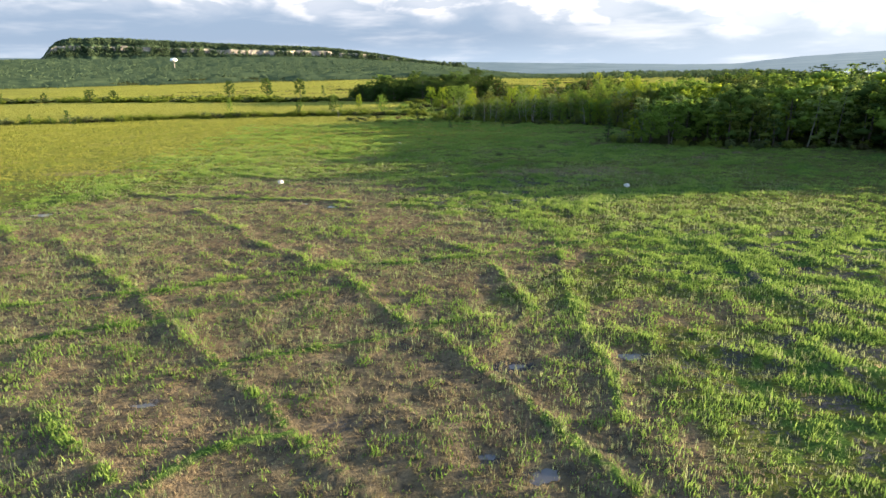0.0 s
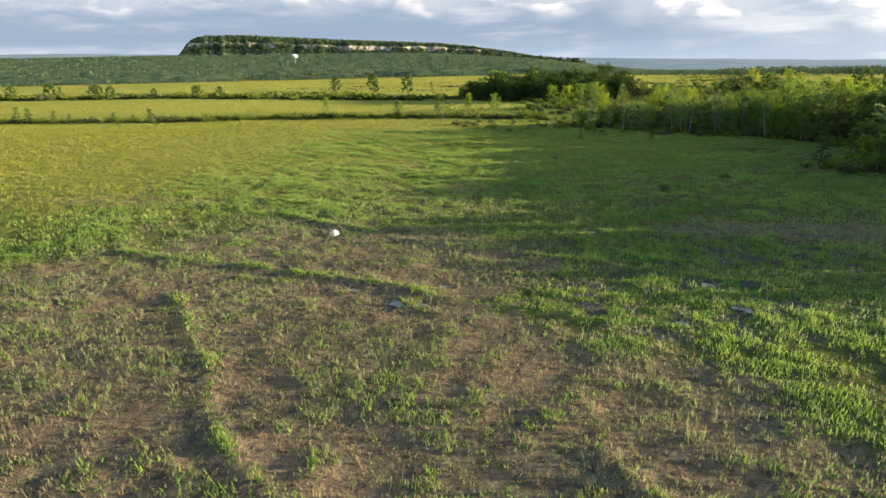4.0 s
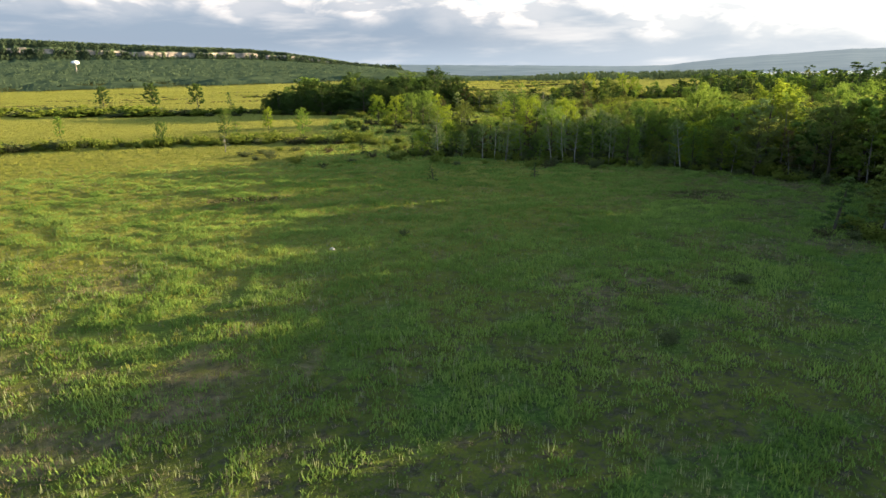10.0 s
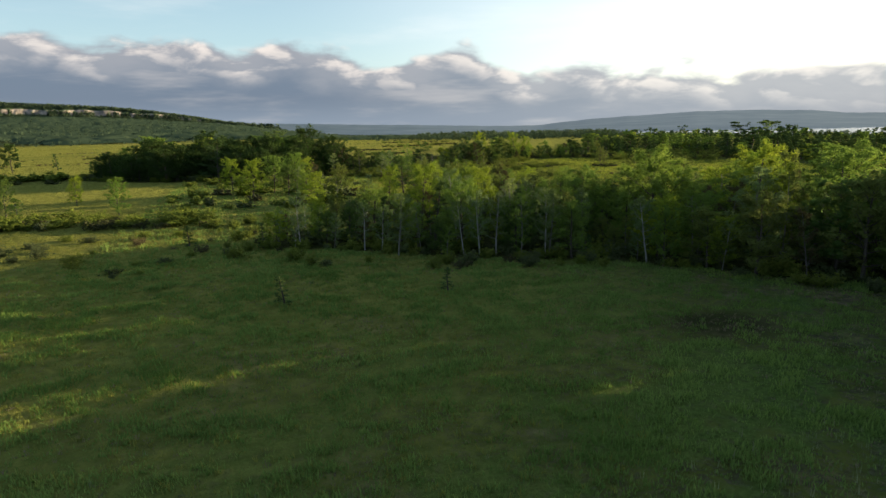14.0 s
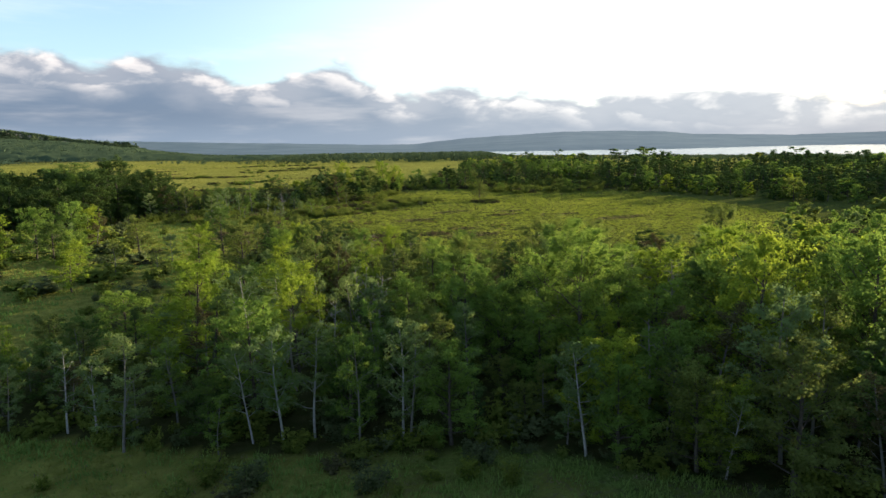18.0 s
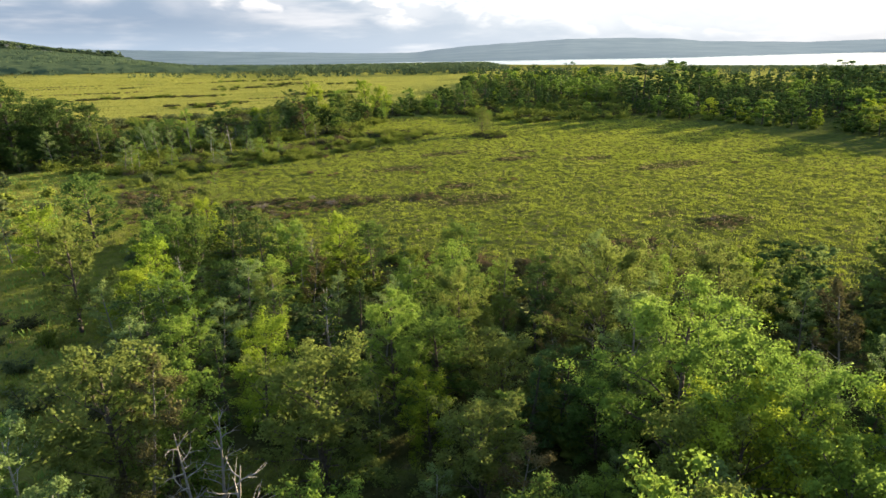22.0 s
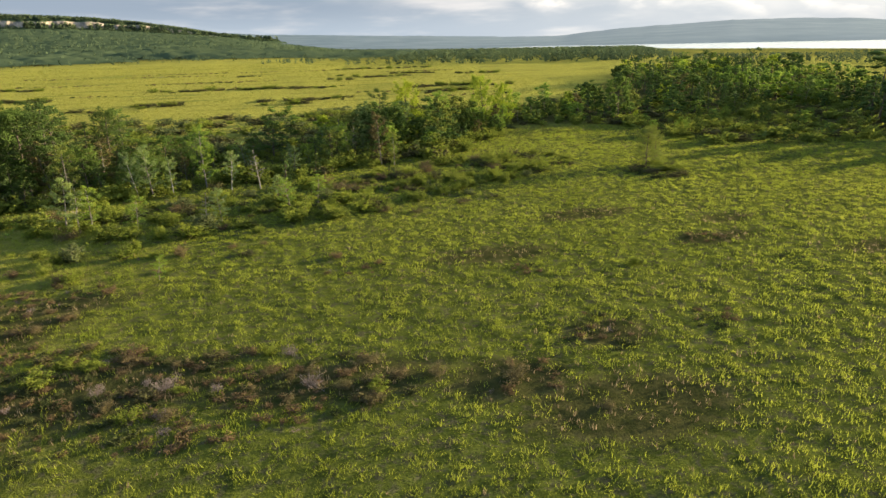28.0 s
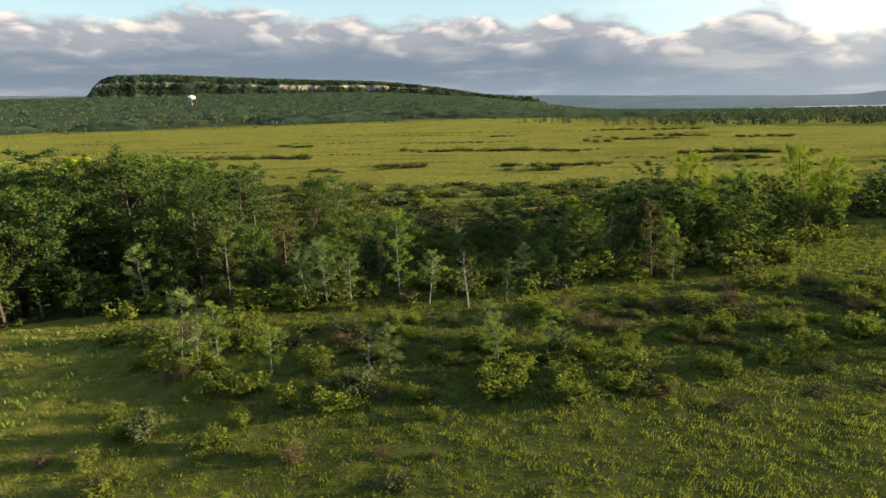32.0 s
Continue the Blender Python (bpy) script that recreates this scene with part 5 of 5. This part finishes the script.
wood_lot(BAND, 3.7, [("broadleaf", 0.32), ("aspen", 0.42), ("birch", 0.03), ("conifer", 0.12), ("pine", 0.07), ("dead", 0.03)], 3.0, 7.4, 5, "band trees", 2, 0.10, 1.15, STANDING, "distant_band",
         lambda x, y: ((0.7 + 0.85 * float(smooth(x, -56, -30))) * rough(x, y, 0.9, 1.15, 7, 3) if x < 16 else (1.2 if x < 28 or x > 84 else 0.95) * rough(x, y, 0.6, 1.2, 7, 3)), lambda x, y: 5 + int(x * 7) % 2 if x < 30 else 2 if x < 52 else None, 0.12)
wood_lot(FAR_GROVE, 5.8, [("broadleaf", 0.40), ("aspen", 0.15), ("conifer", 0.33), ("pine", 0.12)], 3.0, 8.2, 6, "far grove trees", 1, 0.14, 1.2, (), "far_grove", lambda x, y: (0.55 + 0.5 * float(smooth(y - 0.25 * (x - 150), 370, 420))) * rough(x, y, 0.4, 1.2, 11, 5), None, 0.14)
wood_lot(LINK, 5.5, [("broadleaf", 0.5), ("aspen", 0.25), ("conifer", 0.25)], 3.6, 7.2, 10, "far grove trees", 1, 0.15, 1.25, (), "far_grove", lambda x, y: rough(x, y, 0.5, 1.15, 12, 6), None, 0.05)
wood_lot(CONIFERS, 6.6, [("conifer", 0.82), ("broadleaf", 0.10), ("pine", 0.08)], 7.0, 11.5, 7, "conifer wood", 1, 0.05, 1.35, (), "conifer_wood", lambda x, y: rough(x, y, 0.6, 1.15, 25, 7), None, 0.08)
EDGE = [(188, 352), (196, 318), (202, 285), (208, 268), (236, 262), (230, 290), (220, 330), (200, 368)]
wood_lot(EDGE, 5.0, [("broadleaf", 0.35), ("shrub", 0.65)], 4, 7, 8, "conifer wood", 1, 0.1, 1.3, (), "conifer_wood")


def shrub_lot(poly, gap, mix, low, high, seed, group, fine=1, thin=0.0, wide=1.0):
    r = np.random.default_rng(seed)
    for x, y in scatter(poly, gap, seed):
        if r.random() >= thin:
            if fine == 0:
                plant_far(group, choose(r, mix), x, y, r.uniform(low, high), r.uniform(0.9, 1.6) * wide)
            else:
                plant(choose(r, mix), x, y, r.uniform(low, high), r.uniform(0.9, 1.6) * wide, fine, None, group)


shrub_lot([(26, 343), (43, 347), (60, 350), (74, 359), (98, 366), (118, 388), (120, 396), (98, 374), (73, 368), (58, 358), (26, 351)], 3.0, [("shrub", 0.8), ("sprig", 0.2)], 1.0, 2.8, 31, "undergrowth", 0, 0.25, 1.1)
LEAFY = [("shrub", 0.7), ("willow", 0.2), ("sprig", 0.1)]
shrub_lot([(-240, 238), (-160, 236), (-131, 239), (-101, 247), (-75, 251), (-40, 251), (-6, 244), (-6, 256), (-40, 262), (-75, 258), (-110, 253), (-160, 243), (-240, 246)], 3.1, LEAFY, 1.2, 2.6, 11, "hedge_shrubs", 0, 0.1, 1.2)
shrub_lot([(-430, 400), (-300, 402), (-230, 408), (-149, 380), (-57, 356), (-52, 372), (-150, 425), (-230, 440), (-300, 436), (-430, 440)], 6.5, LEAFY, 1.4, 3.6, 12, "far_hedge_shrubs", 0, 0.22, 2.0)
shrub_lot([(-30, 404), (10, 400), (35, 384), (60, 382), (95, 402), (122, 414), (128, 450), (60, 446), (-12, 446)], 5.2, [("shrub", 0.3), ("willow", 0.25), ("sprig", 0.45)], 0.8, 2.4, 13, "thicket_shrubs", 0, 0.12, 1.7)
shrub_lot([(30, 334), (53, 326), (65, 327), (92, 335), (112, 350), (104, 366), (74, 352), (55, 344), (30, 342)], 2.4, [("shrub", 0.66), ("willow", 0.04), ("sprig", 0.18), ("rust", 0.12)], 0.5, 1.8, 14, "meadow shrubs", 2, 0.36)
shrub_lot([(34, 313), (50, 312), (70, 323), (64, 327), (52, 325), (34, 330)], 3.4, [("shrub", 0.62), ("willow", 0.05), ("rust", 0.33)], 0.4, 1.1, 15, "meadow shrubs", 2, 0.5)
shrub_lot([(96, 352), (104, 345), (118, 352), (112, 366), (100, 362)], 3.0, [("sprig", 0.6), ("shrub", 0.4)], 0.6, 1.3, 16, "meadow shrubs", 2, 0.25, 1.4)
shrub_lot([(118, 338), (124, 334), (130, 340), (128, 346), (120, 344)], 2.2, [("sprig", 0.6), ("shrub", 0.4)], 0.6, 1.4, 17, "meadow shrubs", 2, 0.1, 1.3)
shrub_lot([(40, 296), (46, 288), (62, 287), (72, 284), (72, 291), (60, 296), (48, 300)], 1.9, [("sprig", 0.34), ("rust", 0.48), ("shrub", 0.08), ("grey", 0.10)], 0.4, 0.85, 18, "low bog shrubs", 2, 0.25, 1.25)
shrub_lot([(36, 305), (44, 302), (50, 306), (44, 311), (37, 310)], 2.0, [("sprig", 0.4), ("rust", 0.6)], 0.4, 0.8, 19, "low bog shrubs", 2, 0.3, 1.25)
shrub_lot([(58, 262), (64, 250), (72, 243), (82, 240), (92, 236), (98, 244), (82, 251), (72, 255), (62, 268)], 2.3, [("rust", 0.45), ("sprig", 0.35), ("shrub", 0.20)], 0.6, 1.5, 20, "low bog shrubs", 2, 0.15, 1.2)
shrub_lot([(-7, 232), (-3, 216), (4, 208), (24, 199), (42, 193), (55, 176), (59, 178), (44, 199), (24, 205), (5, 213), (0, 246), (-6, 246)], 2.3, [("shrub", 0.6), ("willow", 0.3), ("sprig", 0.1)], 0.5, 1.6, 21, "grove edge shrubs", 2, 0.66)
shrub_lot([(36, 151), (47, 141), (62, 134), (92, 128), (92, 132), (62, 138), (49, 145), (40, 157)], 2.6, [("shrub", 0.6), ("willow", 0.3), ("sprig", 0.1)], 0.8, 2.2, 22, "undergrowth", 0, 0.2)
shrub_lot([(-34, 226), (-14, 206), (-4, 212), (-8, 236), (-30, 243)], 5.0, [("willow", 0.4), ("shrub", 0.4), ("rust", 0.2)], 0.4, 1.2, 27, "grove edge shrubs", 2, 0.5, 1.3)
shrub_lot([(12, 237), (30, 233), (38, 238), (36, 250), (28, 262), (16, 270)], 3.4, [("willow", 0.4), ("shrub", 0.35), ("sprig", 0.25)], 0.6, 2.0, 24, "clearing shrubs", 2, 0.35)
shrub_lot([(40, 252), (50, 246), (60, 246), (58, 258), (50, 272), (42, 284)], 2.6, [("shrub", 0.7), ("willow", 0.3)], 1.0, 2.4, 25, "grove edge shrubs", 2, 0.4)
shrub_lot([(-15, 262), (8, 262), (28, 268), (30, 335), (8, 340), (-20, 330)], 5.5, LEAFY, 1.0, 2.4, 26, "undergrowth", 0, 0.35, 1.2)
shrub_lot([(140, 372), (150, 358), (161, 352), (190, 352), (208, 372), (240, 410), (230, 430), (170, 430), (152, 410)], 4.6, [("shrub", 0.75), ("sprig", 0.25)], 0.8, 2.4, 33, "far_grove", 0, 0.12, 1.3)
shrub_lot(LINK, 4.6, [("shrub", 0.75), ("sprig", 0.25)], 0.9, 2.2, 34, "far_grove", 0, 0.15, 1.3)
shrub_lot([(112, 395), (124, 396), (150, 390), (150, 398), (117, 406)], 4.0, [("shrub", 0.7), ("sprig", 0.3)], 1.0, 2.6, 35, "far_grove", 0, 0.2, 1.3)
shrub_lot([(1, 220), (9, 216), (16, 211.5), (24, 204.5), (34, 200.5), (42, 195.5), (48, 188), (55, 179.5), (57, 182), (50, 190.5), (43, 199), (35, 204), (25, 208.5), (17, 216), (9, 221), (3, 224)], 1.9, [("shrub", 0.45), ("willow", 0.55)], 0.4, 1.3, 37, "undergrowth", 0, 0.35, 0.9)
# low brown heath in the hollows of the meadow
HEATH = [("rust", 0.62), ("sprig", 0.30), ("grey", 0.08)]
for k, (poly, gap) in enumerate((([(37, 296), (43, 302), (47, 300), (54, 297), (60, 293), (67, 291), (67, 284), (57, 284), (50, 285), (42, 286)], 1.25), ([(39, 308), (46, 308), (49, 312), (44, 315), (38, 313)], 1.0), ([(84, 290), (88, 287), (92, 291), (88, 294)], 1.0),
                                 ([(76, 284), (82, 284), (83, 288), (77, 288)], 1.1), ([(94, 289), (97, 287), (100, 291), (97, 293)], 1.2), ([(84, 304), (88, 303), (90, 307), (85, 307)], 1.2), ([(106, 307), (111, 306), (113, 309), (107, 310)], 1.2), ([(68, 309), (73, 308), (75, 311), (70, 313)], 1.3),
                                 ([(62, 258), (66, 252), (74, 243), (84, 244), (80, 250), (70, 256), (64, 264)], 1.4), ([(84, 248), (90, 247), (93, 252), (86, 254)], 1.2), ([(102, 252), (108, 251), (111, 256), (104, 257)], 1.3))):
    shrub_lot(poly, gap, HEATH, 0.2, 0.55, 100 + k, "heath_shrubs", 0, 0.25, 1.2)
r = np.random.default_rng(140)
for k in range(34):
    x, y, n = r.uniform(-240, 185), 470 + 260 * r.random() ** 1.2, int(r.integers(8, 26))
    for t in np.linspace(-0.5, 0.5, n):
        plant_far("heath_shrubs", choose(r, HEATH), x + t * n * 2.0 + r.normal(), y - 0.2 * t * n + 1.2 * r.normal(), r.uniform(0.35, 0.9), r.uniform(1.5, 2.6))
# thin dark strips of low juniper across the far meadow
for k, (x0, y0, x1, y1, n) in enumerate([(16, 564, 57, 558, 20), (59, 558, 91, 553, 18), (-92, 548, -59, 537, 12), (-59, 542, -19, 533, 18), (62, 494, 93, 495, 22), (67, 483, 79, 479, 9), (22, 491, 34, 493, 9), (124, 530, 145, 538, 16), (125, 505, 145, 510, 16), (144, 536, 168, 526, 14), (119, 611, 143, 621, 14), (106, 639, 117, 611, 8), (114, 711, 175, 705, 22), (134, 645, 159, 635, 14), (46, 446, 55, 446, 7), (-170, 571, -150, 574, 10), (77, 442, 85, 443, 8), (0, 486, 10, 479, 6), (48, 659, 59, 661, 5), (97, 601, 107, 598, 5), (-36, 542, -21, 539, 9), (-61, 614, -42, 600, 8), (19, 496, 35, 501, 10), (172, 620, 195, 616, 8), (140, 540, 157, 526, 9)]):
    r = np.random.default_rng(50 + k)
    for t in np.linspace(0, 1, n):
        plant("sprig" if r.random() < 0.75 else "shrub", x0 + t * (x1 - x0) + r.normal() * 1.5, y0 + t * (y1 - y0) + r.normal() * 2.5, r.uniform(0.7, 1.7), r.uniform(1.6, 3.2), 1, None, "meadow strips")
SINGLES = [("sprig", 99, 349, 0.8, 2.4), ("sprig", 94, 350, 0.8, 2.2), ("sprig", 105, 357, 0.8, 2.4), ("sprig", 82, 329, 0.7, 2.2), ("sprig", 89, 332, 0.7, 2.6), ("sprig", 94, 333.5, 0.6, 2.4), ("sprig", 86, 341, 0.8, 2.2), ("rust", 78, 331, 0.9, 1.8),
           ("aspen", 53, 313, 2.6, 1.4), ("rust", 70, 314, 0.7, 1.8), ("rust", 49, 311, 0.7, 1.6), ("sprig", 61, 318, 0.8, 2.0),
           ("rust", 74, 288, 0.9, 1.2), ("rust", 79, 286, 0.9, 1.7), ("grey", 56.2, 291.4, 1.0, 1.6), ("sprig", 69, 286, 0.9, 1.5), ("rust", 83, 281, 0.6, 1.2), ("willow", 43, 322, 1.7, 1.1), ("rust", 54, 320, 1.5, 0.9),
           ("shrub", 49, 324, 1.0, 1.1), ("rust", -15, 230, 1.6, 1.0), ("sprig", -6, 222, 1.4, 1.3), ("sprig", 143, 281, 0.7, 2.0), ("sprig", 137, 273, 0.5, 2.0), ("sprig", -98, 122, 0.7, 2.4), ("shrub", 98, 303, 0.7, 1.2), ("sprig", 112.8, 300.3, 0.5, 1.4),
           ("willow", 12, 131, 0.8, 1.3), ("willow", -3, 160, 0.7, 1.2), ("willow", 22, 140, 0.9, 1.2), ("sprig", -15, 212, 0.9, 1.7), ("shrub", -20, 216, 0.9, 1.3)]
for kind, x, y, h, w in SINGLES:
    plant(kind, x, y, h, w, 2)


for k, (poly, gap) in enumerate(((GROVE_FRONT, 3.2), (GROVE_REAR, 3.0), (BAND, 3.6))):
    shrub_lot(poly, gap, [("shrub", 0.6), ("willow", 0.4)], 0.7, 2.0, 70 + k, "undergrowth", 0, 0.2, 1.0)
for lot, label, cat in (("undergrowth", "dense leafy undergrowth beneath the trees", "shrubs"), ("distant_grove", "dense green grove of mixed trees behind the meadow", "woods"), ("distant_band", "band of green trees along the meadow", "woods"),
                        ("far_grove", "distant mixed green grove beyond the meadow", "woods"), ("conifer_wood", "dark conifer wood at the edge of the meadow", "woods"),
                        ("hedge_shrubs", "dense green hedge of low shrubs across the marsh", "shrubs"), ("far_hedge_shrubs", "distant dark belt of shrubs across the marsh", "shrubs"),
                        ("heath_shrubs", "low red-brown heath shrubs in the meadow hollows", "shrubs"), ("thicket_shrubs", "low green thicket before the yellow meadow", "shrubs")):
    build_far(lot, label, cat)


# ---------------------------------------------------------------- boulders and the white dome
def boulder(x, y, wide, high, seed, label):
    bm = bmesh.new()
    bmesh.ops.create_icosphere(bm, subdivisions=3, radius=1.0)
    for v in bm.verts:
        k = 1 + 0.22 * noise.noise(v.co * 1.3 + Vector((seed, 0, 0))) + 0.07 * noise.noise(v.co * 4 + Vector((0, seed, 0)))
        v.co = Vector((v.co.x * wide * k, v.co.y * wide * 0.8 * k, v.co.z * high * k))
    me = bpy.data.meshes.new("boulder")
    bm.to_mesh(me)
    bm.free()
    for p in me.polygons:
        p.use_smooth = True
    me.materials.append(M_ROCK_GREY if "grey" in label else M_ROCK)
    ob = new("boulder", me)
    ob.matrix_world = pose(x, y, float(ground_height(np.array([x]), np.array([y]))[0]) + high * 0.45, 0, 0, 40 * seed)
    tagged(ob, label, "boulder", "meadow boulders")


boulder(-26.3, 103, 0.50, 0.40, 1, "pale rounded boulder lying in dry sedge")
boulder(28, 95, 0.55, 0.36, 2, "pale rounded boulder lying in green grass")
boulder(-10, 156, 0.30, 0.24, 3, "small grey boulder lying in green grass")


def build_tower():
    """A white radome on a short tower on the wooded slope."""
    x, y = -640.0, 1603.0
    z = float(ground_height(np.array([x]), np.array([y]))[0])
    ob = tagged(new("radar_tower"), "white ball-shaped dome on a pale tower above the forest", "tower")
    ob.matrix_world = pose(x, y, z)
    for name, mat, make in (("dome", M_DOME, 0), ("tower", M_DEAD, 1), ("collar", M_STEEL, 2)):
        bm = bmesh.new()
        top = 43.0 - z
        if make == 0:
            bmesh.ops.create_icosphere(bm, subdivisions=3, radius=1.0, matrix=Matrix.Translation((0, 0, top)) @ Matrix.Diagonal((8.4, 8.4, 4.6, 1)))
        else:
            r0, r1, d, c = ((1.3, 1.0, top - 3, (top - 3) / 2), (3.6, 5.0, 1.6, top - 3.6))[make - 1]
            bmesh.ops.create_cone(bm, segments=16, cap_ends=True, radius1=r0, radius2=r1, depth=d, matrix=Matrix.Translation((0, 0, c)))
        me = bpy.data.meshes.new(name)
        bm.to_mesh(me)
        bm.free()
        me.materials.append(mat)
        part(name, me, ob)


build_tower()


# ---------------------------------------------------------------- grass
def tufts(name, x, y, z, h, width, lean, blades_each, mat, label, seed, tint, category="grass", loose=1.6):
    """Clumps of single-triangle blades."""
    r = np.random.default_rng(seed)
    n = len(x)
    k = np.repeat(np.arange(n), blades_each)
    m = len(k)
    ang = r.random(m) * 6.283
    hh = h[k] * r.uniform(0.55, 1.15, m)
    out = hh * lean * r.uniform(0.2, 1.2, m)
    bx, by = x[k] + r.normal(size=m) * width[k] * loose, y[k] + r.normal(size=m) * width[k] * loose
    base = np.column_stack([bx, by, z[k] - 0.03])
    side = np.column_stack([-np.sin(ang), np.cos(ang), np.zeros(m)]) * width[k][:, None] * 0.5
    tip = base + np.column_stack([np.cos(ang) * out, np.sin(ang) * out, hh])
    v = np.stack([base - side, base + side, tip], 1).reshape(-1, 3)
    f = np.arange(3 * m).reshape(m, 3)
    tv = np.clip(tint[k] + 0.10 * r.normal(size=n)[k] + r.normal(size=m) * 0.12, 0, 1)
    # feet darker than tips: the shade among blades is put into the tint
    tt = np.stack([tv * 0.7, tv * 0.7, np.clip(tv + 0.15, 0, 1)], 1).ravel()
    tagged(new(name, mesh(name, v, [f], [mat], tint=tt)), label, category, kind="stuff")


def in_grove(x, y):
    return inside(x, y, GROVE_FRONT) | inside(x, y, GROVE_REAR) | inside(x, y, GROVE_LOBE) | inside(x, y, GROVE_RIGHT) | inside(x, y, GROVE_OUTER)


def build_grass():
    r = np.random.default_rng(77)

    def points(x0, x1, y0, y1, per):
        n = int((x1 - x0) * (y1 - y0) * per)
        x, y = r.uniform(x0, x1, n), r.uniform(y0, y1, n)
        keep = ~in_grove(x, y) & (abs(x - (-5 + 0.26 * (y - 60))) < 95 + 0.1 * y)
        rim = np.minimum(np.minimum(x - x0, x1 - x), np.minimum(y - y0, y1 - y))
        keep &= rim > 14 * np.abs(r.normal(size=n)) * smooth(fbm(x / 12, y / 12, 71), 0.15, 0.75)
        x, y = x[keep], y[keep]
        return x, y, ground_height(x, y), cover_fields(x, y)

    # green tufts, close and loose
    x, y, z, (lush, dry, wet) = points(-66, 84, 2, 222, 8.2)
    hum = smooth(fbm(x / 1.7, y / 1.7, 8, 2), 0.42, 0.62)
    p = np.clip((0.34 + 0.95 * lush - 0.17 * dry - 0.6 * wet) * (0.25 + 1.1 * hum), 0.02, 1)
    k = r.random(len(x)) < p
    tufts("grass_tufts", x[k], y[k], z[k], r.uniform(0.18, 0.42, k.sum()) * (0.72 + 0.28 * lush[k]) * (0.7 + 0.6 * hum[k]), r.uniform(0.065, 0.115, k.sum()), 0.7, 7, M_BLADE, "lush green grass tufts on the wet meadow", 1, fbm(x[k] / 8, y[k] / 8, 3), "grass", 2.4)
    k2 = (r.random(len(x)) < np.clip((1.0 * dry + 0.10 - 0.3 * wet) * (0.5 + 0.9 * hum), 0, 1)) & ~k
    tufts("sedge_tufts", x[k2], y[k2], z[k2], r.uniform(0.14, 0.32, k2.sum()), r.uniform(0.035, 0.07, k2.sum()), 0.8, 6, M_BLADE_DRY, "dry tan sedge tufts on the wet meadow", 2, fbm(x[k2] / 6, y[k2] / 6, 9))
    x, y, z, (lush, dry, wet) = points(-60, 56, 2, 175, 8.0)
    k = r.random(len(x)) < np.clip(0.22 + 0.9 * smooth(fbm(x / 7, y / 7, 55), 0.42, 0.6), 0, 1) * (0.4 + 0.6 * smooth(105 - y, -20, 20)) * smooth(172 - y, 0, 45) * (1 - 0.5 * lush)
    big = r.random(k.sum()) < 0.12 + 0.25 * smooth(y[k], 85, 120)
    tufts("pale_stalks", x[k], y[k], z[k], np.where(big, r.uniform(0.42, 0.66, k.sum()), r.uniform(0.18, 0.40, k.sum())), np.where(big, 0.055, 0.034), 0.22, 4, M_STALK, "pale green leafy stalks scattered over the marsh", 3, r.random(k.sum()) * 0.9, "plants")
    # the second meadow, flown over at the end
    x, y, z, (lush, dry, wet) = points(22, 192, 216, 400, 8.6)
    hum = vnoise(x / 0.46, y / 0.46, 12)
    k = r.random(len(x)) < np.clip((0.88 - 0.65 * dry) * (0.5 + 0.8 * smooth(hum, 0.3, 0.6)), 0.05, 1) * (1 - 0.75 * blobs(x, y, DARK))
    tufts("meadow_grass", x[k], y[k], z[k], r.uniform(0.12, 0.26, k.sum()) * (0.4 + 1.2 * smooth(hum[k], 0.3, 0.8)), r.uniform(0.042, 0.075, k.sum()), 0.85, 6, M_MEADOW, "sunlit green meadow grass", 4, 0.1 + 0.7 * fbm(x[k] / 6, y[k] / 6, 3) + 0.15 * hum[k], "grass", 3.0)
    k2 = (r.random(len(x)) < 0.18 * dry + 0.04) & ~k
    tufts("meadow_sedge", x[k2], y[k2], z[k2], r.uniform(0.2, 0.45, k2.sum()), r.uniform(0.05, 0.09, k2.sum()), 0.6, 5, M_BLADE_DRY, "brown sedge in the meadow hollows", 5, r.random(k2.sum()) * 0.5)
    # farther sheets, sparser and larger
    x, y, z, (lush, dry, wet) = points(-190, 190, 90, 345, 0.55)
    k = ((x < -50) & (y - 0.55 * x < 150)) | ((y > 212) & (x < 34) & (x > -20))
    tufts("outer_grass", x[k], y[k], z[k], r.uniform(0.25, 0.55, k.sum()), r.uniform(0.14, 0.24, k.sum()), 0.6, 6, M_BLADE, "green and yellow meadow grass", 6, fbm(x[k] / 12, y[k] / 12, 3))

    n = 34000
    x, y = r.uniform(-190, 20, n), r.uniform(100, 252, n)
    k = (y - 0.55 * x > 128 + 30 * r.random(n)) & ~in_grove(x, y)
    x, y = x[k], y[k]
    out = smooth(-x, 30, 120)
    tufts("yellow_grass", x, y, ground_height(x, y), r.uniform(0.22, 0.45, len(x)) * (1 + 0.4 * out), 0.07 + 0.10 * out, 0.6, 6, M_HAY, "yellow-green grass on the sunlit side of the marsh", 9, fbm(x / 14, y / 14, 3) * 0.8)
    # ripe hay far out
    n = 42000
    x, y = r.uniform(-420, 230, n), 262 + 620 * r.random(n) ** 1.6
    k = ~in_grove(x, y) & ~inside(x, y, BAND) & ~inside(x, y, FAR_GROVE) & ~((x > -15) & (y < 445)) & (x < 200) & (x > -300 - 0.2 * (y - 260)) 
    x, y = x[k], y[k]
    far = np.clip((y - 250) / 500, 0, 1)
    tufts("ripe_hay", x, y, ground_height(x, y), r.uniform(0.25, 0.45, len(x)) * (1 + 0.3 * far), 0.12 + 0.20 * far, 0.6, 5, M_HAY, "ripe yellow-green hay on the far meadow", 8, 0.3 + 0.4 * fbm(x / 25, y / 40, 3))


build_grass()
